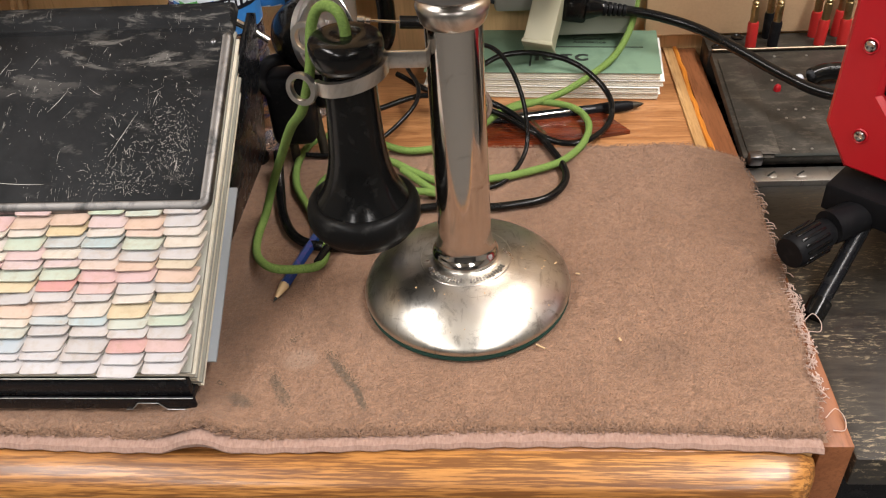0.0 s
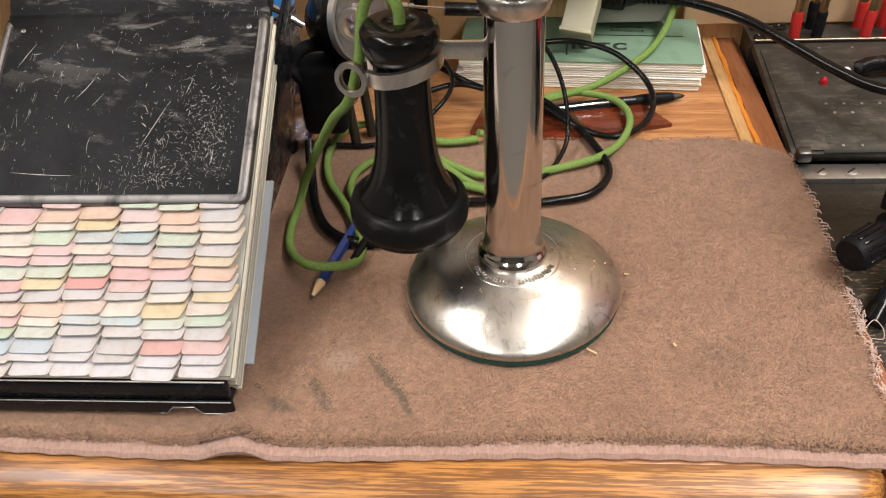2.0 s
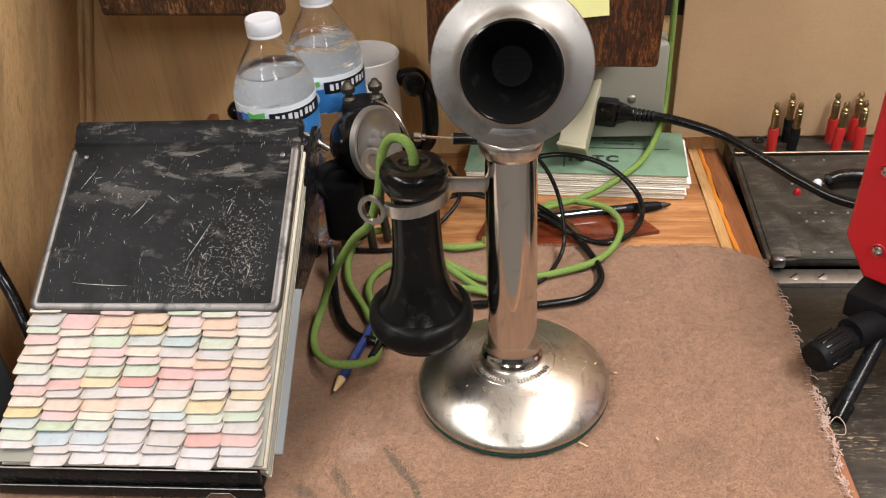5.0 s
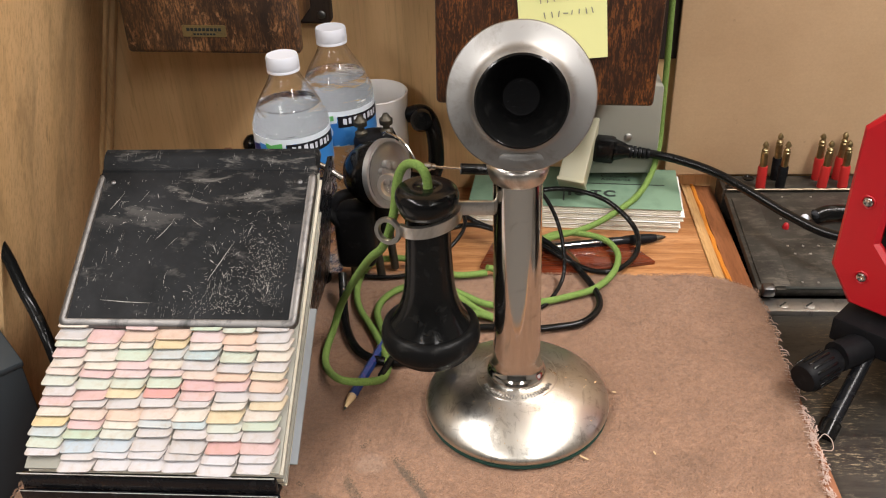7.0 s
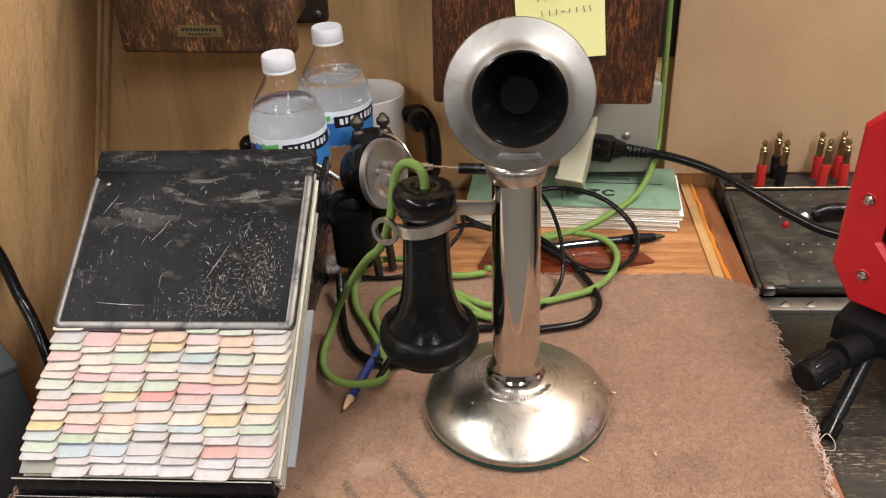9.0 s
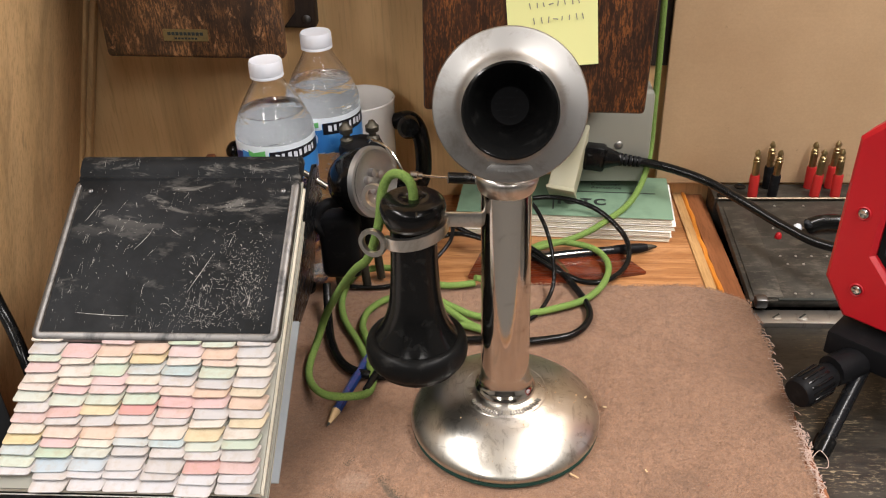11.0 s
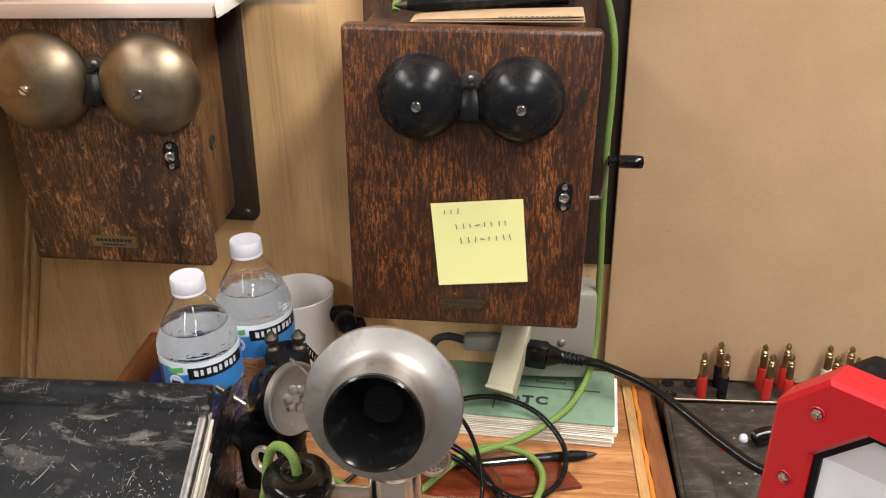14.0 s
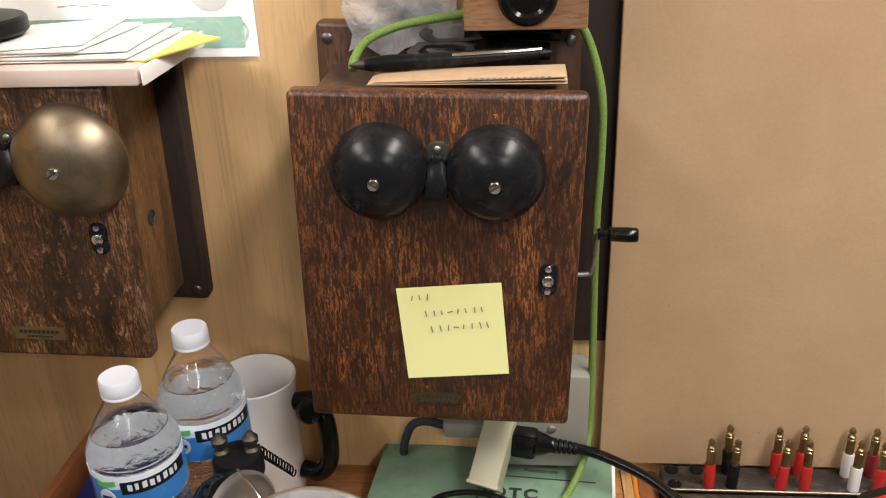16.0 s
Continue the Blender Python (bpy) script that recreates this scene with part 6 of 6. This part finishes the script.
    for s in (-1, 1):
        lathe(bm, [(0.0026, 0.0022), (0.0022, 0.0034), (0, 0.0038)], lk @ Matrix.Translation((0, 0.0088 * s, 0)), 14)
    part("lock_screw", bm, M["chrome"], lock)
    pl = R @ frame_on((plate_x, 0.0, -h / 2 + 0.0215), (0, -1, 0), (1, 0, 0))
    bm = B()
    prism(bm, round_rect(0.040, 0.0105, 0.0008, 2), 0.0009, pl)
    plate_ = part("name_plate", bm, M[plate_mat], bx, "small tarnished brass name plate")
    bm = B()
    for i in range(9):
        box(bm, (-0.0145 + 0.0036 * i, 0.0014, 0.0010), (0.0028, 0.0028, 0.0002), pl)
    for i in range(7):
        box(bm, (-0.009 + 0.003 * i, -0.0028, 0.0010), (0.0022, 0.0016, 0.0002), pl)
    part("plate_writing", bm, M["ink"], plate_)
    if hole:
        bm = B()
        lathe(bm, [(0.0058, 0.0002), (0.0066, 0.0008), (0.0050, 0.0012), (0.0046, 0.0004), (0, 0.0003)], R @ frame_on((w / 2 - 0.011, 0.062, -0.014), (1, 0, 0), (0, 1, 0)), 20)
        part("cord_hole", bm, M["ink"], bx)
    if crank:
        bm = B()
        tube(bm, [R @ Vector(q) for q in ((w / 2 - 0.013, 0.055, -0.0265), (w / 2 + 0.010, 0.055, -0.0265), (w / 2 + 0.0150, 0.055, -0.022), (w / 2 + 0.0168, 0.054, 0.002), (w / 2 + 0.0175, 0.054, 0.0085), (w / 2 + 0.021, 0.054, 0.0085))], 0.0020, 10, 5)
        ck = part("crank", bm, M["steel"], bx, "bent steel crank arm")
        part("crank_grip", lathe(B(), [(0, 0.0), (0.0042, 0.0), (0.0046, 0.0015), (0.0034, 0.003), (0.0036, 0.007), (0.0055, 0.009), (0.0058, 0.022), (0.0056, 0.0285), (0.0048, 0.030), (0, 0.030)], R @ frame_on((w / 2 + 0.0172, 0.054, 0.0085), (1, 0, 0), (0, 0, 1)), 24), M["rubber"], ck, "glossy black grip")
    return bx, R


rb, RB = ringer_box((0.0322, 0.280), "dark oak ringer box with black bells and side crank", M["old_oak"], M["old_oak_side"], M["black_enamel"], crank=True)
lb, LB = ringer_box((-0.2695, 0.312), "scuffed brown oak ringer box with bronze bells", M["walnut_old"], M["gap_shade_and_board"], M["bell_bronze"], plate_mat="plate_brass", w=0.161, h=0.216, hole=True, side_mat=M["walnut_side"], back_top=0.106, back_bot=-0.113, back_w=0.177, rad=0.0405, gap=0.0450, off=0.0063, bz=0.0570, lock_at=(0.0575, -0.004), plate_x=-0.0055)

# sticky note
nt = thing("sticky_note", (0.045, 0.6595, 0.232), "square pale yellow sticky note with handwriting on the oak door", "sticky note")
NM = Matrix.Translation((0.0425, 0.6590, 0.232)) @ frame_on((0, 0, 0), (0, -1, 0), (1, 0, 0.07))
bm = B()
gr = []
for i in range(9):
    y = -0.038 + 0.076 * i / 8
    gr.append([bm.verts.new(NM @ Vector((-0.038 + 0.076 * j / 6, y, 0.0006 + 0.0045 * max(0, (0.1 - y) / 0.138 - 0.45) ** 2))) for j in range(7)])
for a, b in zip(gr, gr[1:]):
    for i in range(6):
        bm.faces.new((a[i], a[i + 1], b[i + 1], b[i]))
ex = bmesh.ops.extrude_face_region(bm, geom=bm.faces[:])
bmesh.ops.translate(bm, verts=[q for q in ex["geom"] if isinstance(q, bmesh.types.BMVert)], vec=NM.to_3x3() @ Vector((0, 0, 0.0003)))
part("sheet", bm, M["note"], nt)
bm = B()
rnd = random.Random(31)
for y, x0, cnt in ((0.0300, -0.027, 3), (0.0165, -0.018, 8), (0.0035, -0.015, 8)):
    for i in range(cnt):
        a = rnd.uniform(-12, 12)
        hh = rnd.uniform(0.0036, 0.0056) if i != 3 else 0.0009
        box(bm, (0, 0, 0), (0.0008 if i != 3 else 0.0040, hh, 0.0002), NM @ Matrix.Translation((x0 + 0.0058 * i + rnd.uniform(-0.0005, 0.0005), y + 0.0002 * i, 0.0021)) @ pose(0, 0, 0, 0, 0, a))
part("handwriting", bm, M["pencil_ink"], nt)

# things on top of the dark box
TZ = 0.4095
nb = thing("folded_paper", (0.037, 0.69, TZ), "yellowed folded paper lying on the ringer box", "paper")
for i in range(3):
    part("leaf", box(B(), (0.037 + 0.001 * i, 0.697, 0), (0.134 - 0.003 * i, 0.034, 0.0008), Matrix.Translation((0, 0, TZ + 0.0008 + 0.0011 * i)) @ pose(0, 0, 0, 0, -0.6 * i, -1.5), 0.0004), M["newsprint"], nb)
bm = B()
for i in range(14):
    box(bm, (0.047 + 0.004 * i, 0.6795, TZ + 0.0035), (0.0022, 0.0003, 0.0014), pose(0, 0, 0, 0, -1, -1.5))
part("print", bm, M["pencil_ink"], nb)
pen("pen", (-0.028, 0.704, TZ + 0.0085), (0.112, 0.722, TZ + 0.0115), 0.0052, M["rubber_dusty"], "black click pen with a bright clip on the folded paper")
for i, (x, y) in enumerate(((0.060, 0.742), (0.068, 0.758))):
    cl = thing("test_clip", (x, y, TZ), "black steel test clip lying on the ringer box", "clip", "clips on the box")
    z = TZ + 0.004 + 0.010 * i
    JM = Matrix.Translation((x, y, z + 0.003)) @ frame_on((0, 0, 0), (0, -0.6, 0.8), (1, 0, 0))
    outer_ = [(-0.052, 0.0), (-0.044, 0.0085), (-0.014, 0.0085), (0.0, 0.0055), (0.0, -0.0055), (-0.014, -0.0085), (-0.044, -0.0085)]
    bm = B()
    loops = [[bm.verts.new(JM @ Vector((-0.026 + (px + 0.026) * sc_, py * sc_, pz))) for px, py in outer_] for sc_, pz in ((1.0, 0.0), (1.0, 0.0035), (0.68, 0.0035), (0.62, 0.0))]
    for a, b in zip(loops, loops[1:] + loops[:1]):
        for q in range(7):
            bm.faces.new((a[q], a[(q + 1) % 7], b[(q + 1) % 7], b[q]))
    part("jaw", bm, M["dark_rim"], cl, "hollow dark steel jaw", False)
    part("handle", tube(B(), [(x - 0.002, y, z + 0.003), (x + 0.020, y + 0.002, z + 0.005), (x + 0.052, y + 0.002, z + 0.003)], 0.0062, 14, 4), M["rubber"], cl)
bg = thing("plastic_bag", (0.0, 0.760, 0.425), "crumpled clear plastic bag with dark parts inside", "bag")
bm = B()
gr = []
for i in range(15):
    for_row = []
    for j in range(13):
        x = -0.038 + 0.085 * j / 12 + 0.003 * math.sin(i * 0.9)
        z = 0.416 + 0.085 * i / 14 + 0.004 * math.sin(j * 1.1)
        for_row.append(bm.verts.new((x, 0.757 + 0.009 * noise.noise((x * 45, z * 45, 2)) + 0.006 * noise.noise((x * 120, z * 120, 5)), z)))
    gr.append(for_row)
for a, b in zip(gr, gr[1:]):
    for i in range(12):
        bm.faces.new((a[i], a[i + 1], b[i + 1], b[i]))
part("film", bm, M["film"], bg, smooth=True, angle=3)
bm = B()
rnd = random.Random(21)
for i in range(7):
    tube(bm, [(-0.026 + 0.060 * rnd.random(), 0.768 + 0.006 * rnd.random(), 0.424 + 0.045 * rnd.random()), (0.0 + 0.04 * rnd.random(), 0.768, 0.428 + 0.04 * rnd.random()), (0.03, 0.766, 0.424 + 0.035 * rnd.random())], 0.0028, 8, 4)
part("dark_parts", bm, M["black_plastic"], bg)
ob_ = thing("oak_buzzer_block", (0.094, 0.752, 0.437), "plain oak block with a black round button on the wall", "buzzer")
part("block", span(B(), (0.0515, 0.720, 0.4365), (0.1370, 0.7665, 0.560), 0.0022), M["oak_block"], ob_)
part("mount", span(B(), (0.06, 0.766, 0.47), (0.128, 0.785, 0.55), 0.001), M["oak_block"], ob_)
BM_ = frame_on((0.0955, 0.720, 0.4605), (0, -1, 0), (1, 0, 0))
part("button_ring", lathe(B(), [(0.0205, 0), (0.0205, 0.004), (0.018, 0.007), (0.0145, 0.0075), (0.012, 0.005), (0, 0.005)], BM_, 40), M["rubber"], ob_, "glossy black button ring")

# papers on the scuffed box
LZ = 0.4195
sl = thing("boxed_book", (-0.27, 0.70, LZ), "pale pinkish slipcase book lying on the scuffed ringer box", "book")
part("case", span(B(), (-0.405, 0.652, LZ), (-0.158, 0.772, LZ + 0.0115), 0.0008), M["pink_paper"], sl)
part("flap", box(B(), (-0.1545, 0.712, LZ + 0.0058), (0.0016, 0.118, 0.0118), pose(0, 0, 0), 0.0003), M["paper"], sl)
rnd = random.Random(6)
for i in range(5):
    bm = B()
    x1 = (-0.158, -0.166, -0.172, -0.198, -0.205)[i]
    box(bm, ((-0.36 + x1) / 2, 0.715, 0), (x1 + 0.36, 0.095, 0.0009 + 0.0009 * (i % 2)), Matrix.Translation((0, 0, LZ + 0.0130 + 0.0022 * i)) @ Matrix.Translation((-0.25, 0.715, 0)) @ pose(0, 0, 0, 0, -0.5 * i, (1.0, -2.5, 3.0, -4.5, 6.0)[i]) @ Matrix.Translation((0.25, -0.715, 0)), 0.0003)
    tagged(part("paper_sheet", bm, M["paper"], None), "loose white paper sheet in a pile on the box", "paper", "papers on the box")
bm = B()
prism(bm, [(-0.200, 0.676), (-0.158, 0.668), (-0.128, 0.738), (-0.160, 0.758)], 0.0012, Matrix.Translation((0, 0, LZ + 0.0120)))
tagged(part("yellow_slip", bm, M["yellow"], None), "bright yellow paper slip sticking out of the pile", "paper slip")
dk = thing("black_disc", (-0.30, 0.700, LZ + 0.024), "round black cap with a metal post on the papers", "cap")
part("disc", lathe(B(), [(0, 0), (0.040, 0), (0.042, 0.002), (0.042, 0.010), (0.040, 0.012), (0.024, 0.0125), (0.024, 0.016), (0.022, 0.017), (0, 0.017)], Matrix.Translation((-0.302, 0.706, LZ + 0.0243)), 48), M["rubber_dusty"], dk)
part("post", lathe(B(), [(0.0022, 0.012), (0.0022, 0.020), (0.0036, 0.021), (0.0036, 0.0245), (0, 0.0255)], Matrix.Translation((-0.272, 0.698, LZ + 0.0243)), 16), M["chrome"], dk)
ct = thing("certificate", (-0.25, 0.78, 0.41), "white certificate with green engraved border in a clear sleeve", "certificate")
part("sheet", span(B(), (-0.390, 0.7815, 0.4085), (-0.1145, 0.7825, 0.62)), M["paper"], ct, smooth=False)
part("border", span(B(), (-0.378, 0.7808, 0.4160), (-0.1245, 0.7814, 0.4400)), M["cert_green"], ct, "green engraved border", False)
bm = B()
for i in range(14):
    lathe(bm, [(0.0095, 0.0), (0.0095, 0.0003), (0.0075, 0.0003), (0.0075, 0.0)], frame_on((-0.370 + 0.0185 * i, 0.7807, 0.4285), (0, -1, 0), (1, 0, 0)), 24)
    lathe(bm, [(0.0050, 0.0), (0.0050, 0.0003), (0.0035, 0.0003), (0.0035, 0.0)], frame_on((-0.370 + 0.0185 * i, 0.7807, 0.4285), (0, -1, 0), (1, 0, 0)), 20)
part("rosette_print", bm, paper("pale_green_print", (0.21, 0.39, 0.29)), ct)
part("seal", lathe(B(), [(0.0175, 0), (0.0175, 0.0005), (0.0165, 0.0008), (0, 0.0008)], frame_on((-0.1480, 0.7813, 0.4615), (0, -1, 0), (1, 0, 0)), 48), M["seal"], ct, "embossed silver seal")
bm = B()
for i in range(5):
    box(bm, (-0.268 + 0.009 * i, 0.7812, 0.4500 + 0.001 * (i % 2)), (0.007, 0.0003, 0.0010))
part("signature", bm, M["pencil_ink"], ct)
part("sleeve", span(B(), (-0.394, 0.7796, 0.4050), (-0.1095, 0.7800, 0.63)), M["sleeve_film"], ct, smooth=False).visible_shadow = False

# dark cabinet in the gap at the desk's end, and the cable across the panel
dc = thing("dark_cabinet", (-0.47, 0.40, -0.75), "dark blue-grey steel cabinet standing beside the desk", "cabinet")
CB = pose(-0.512, 0.440, 0, 0, 0, 45)
part("body", box(B(), (0, 0, -0.366), (0.155, 0.155, 0.768), CB, 0.003), M["dark_cabinet"], dc)
part("top_edge", box(B(), (0, 0, 0.0200), (0.158, 0.158, 0.006), CB, 0.002), M["dark_cabinet"], dc)
cord("panel_cable", [(-0.560, 0.40, 0.30), (-0.480, 0.470, 0.190), (-0.435, 0.500, 0.115), (-0.412, 0.488, 0.055), (-0.388, 0.462, 0.018), (-0.380, 0.450, -0.05), (-0.378, 0.44, -0.40)], 0.0050, M["cable"], "thick black cable hanging down in front of the plywood panel", category="cable")
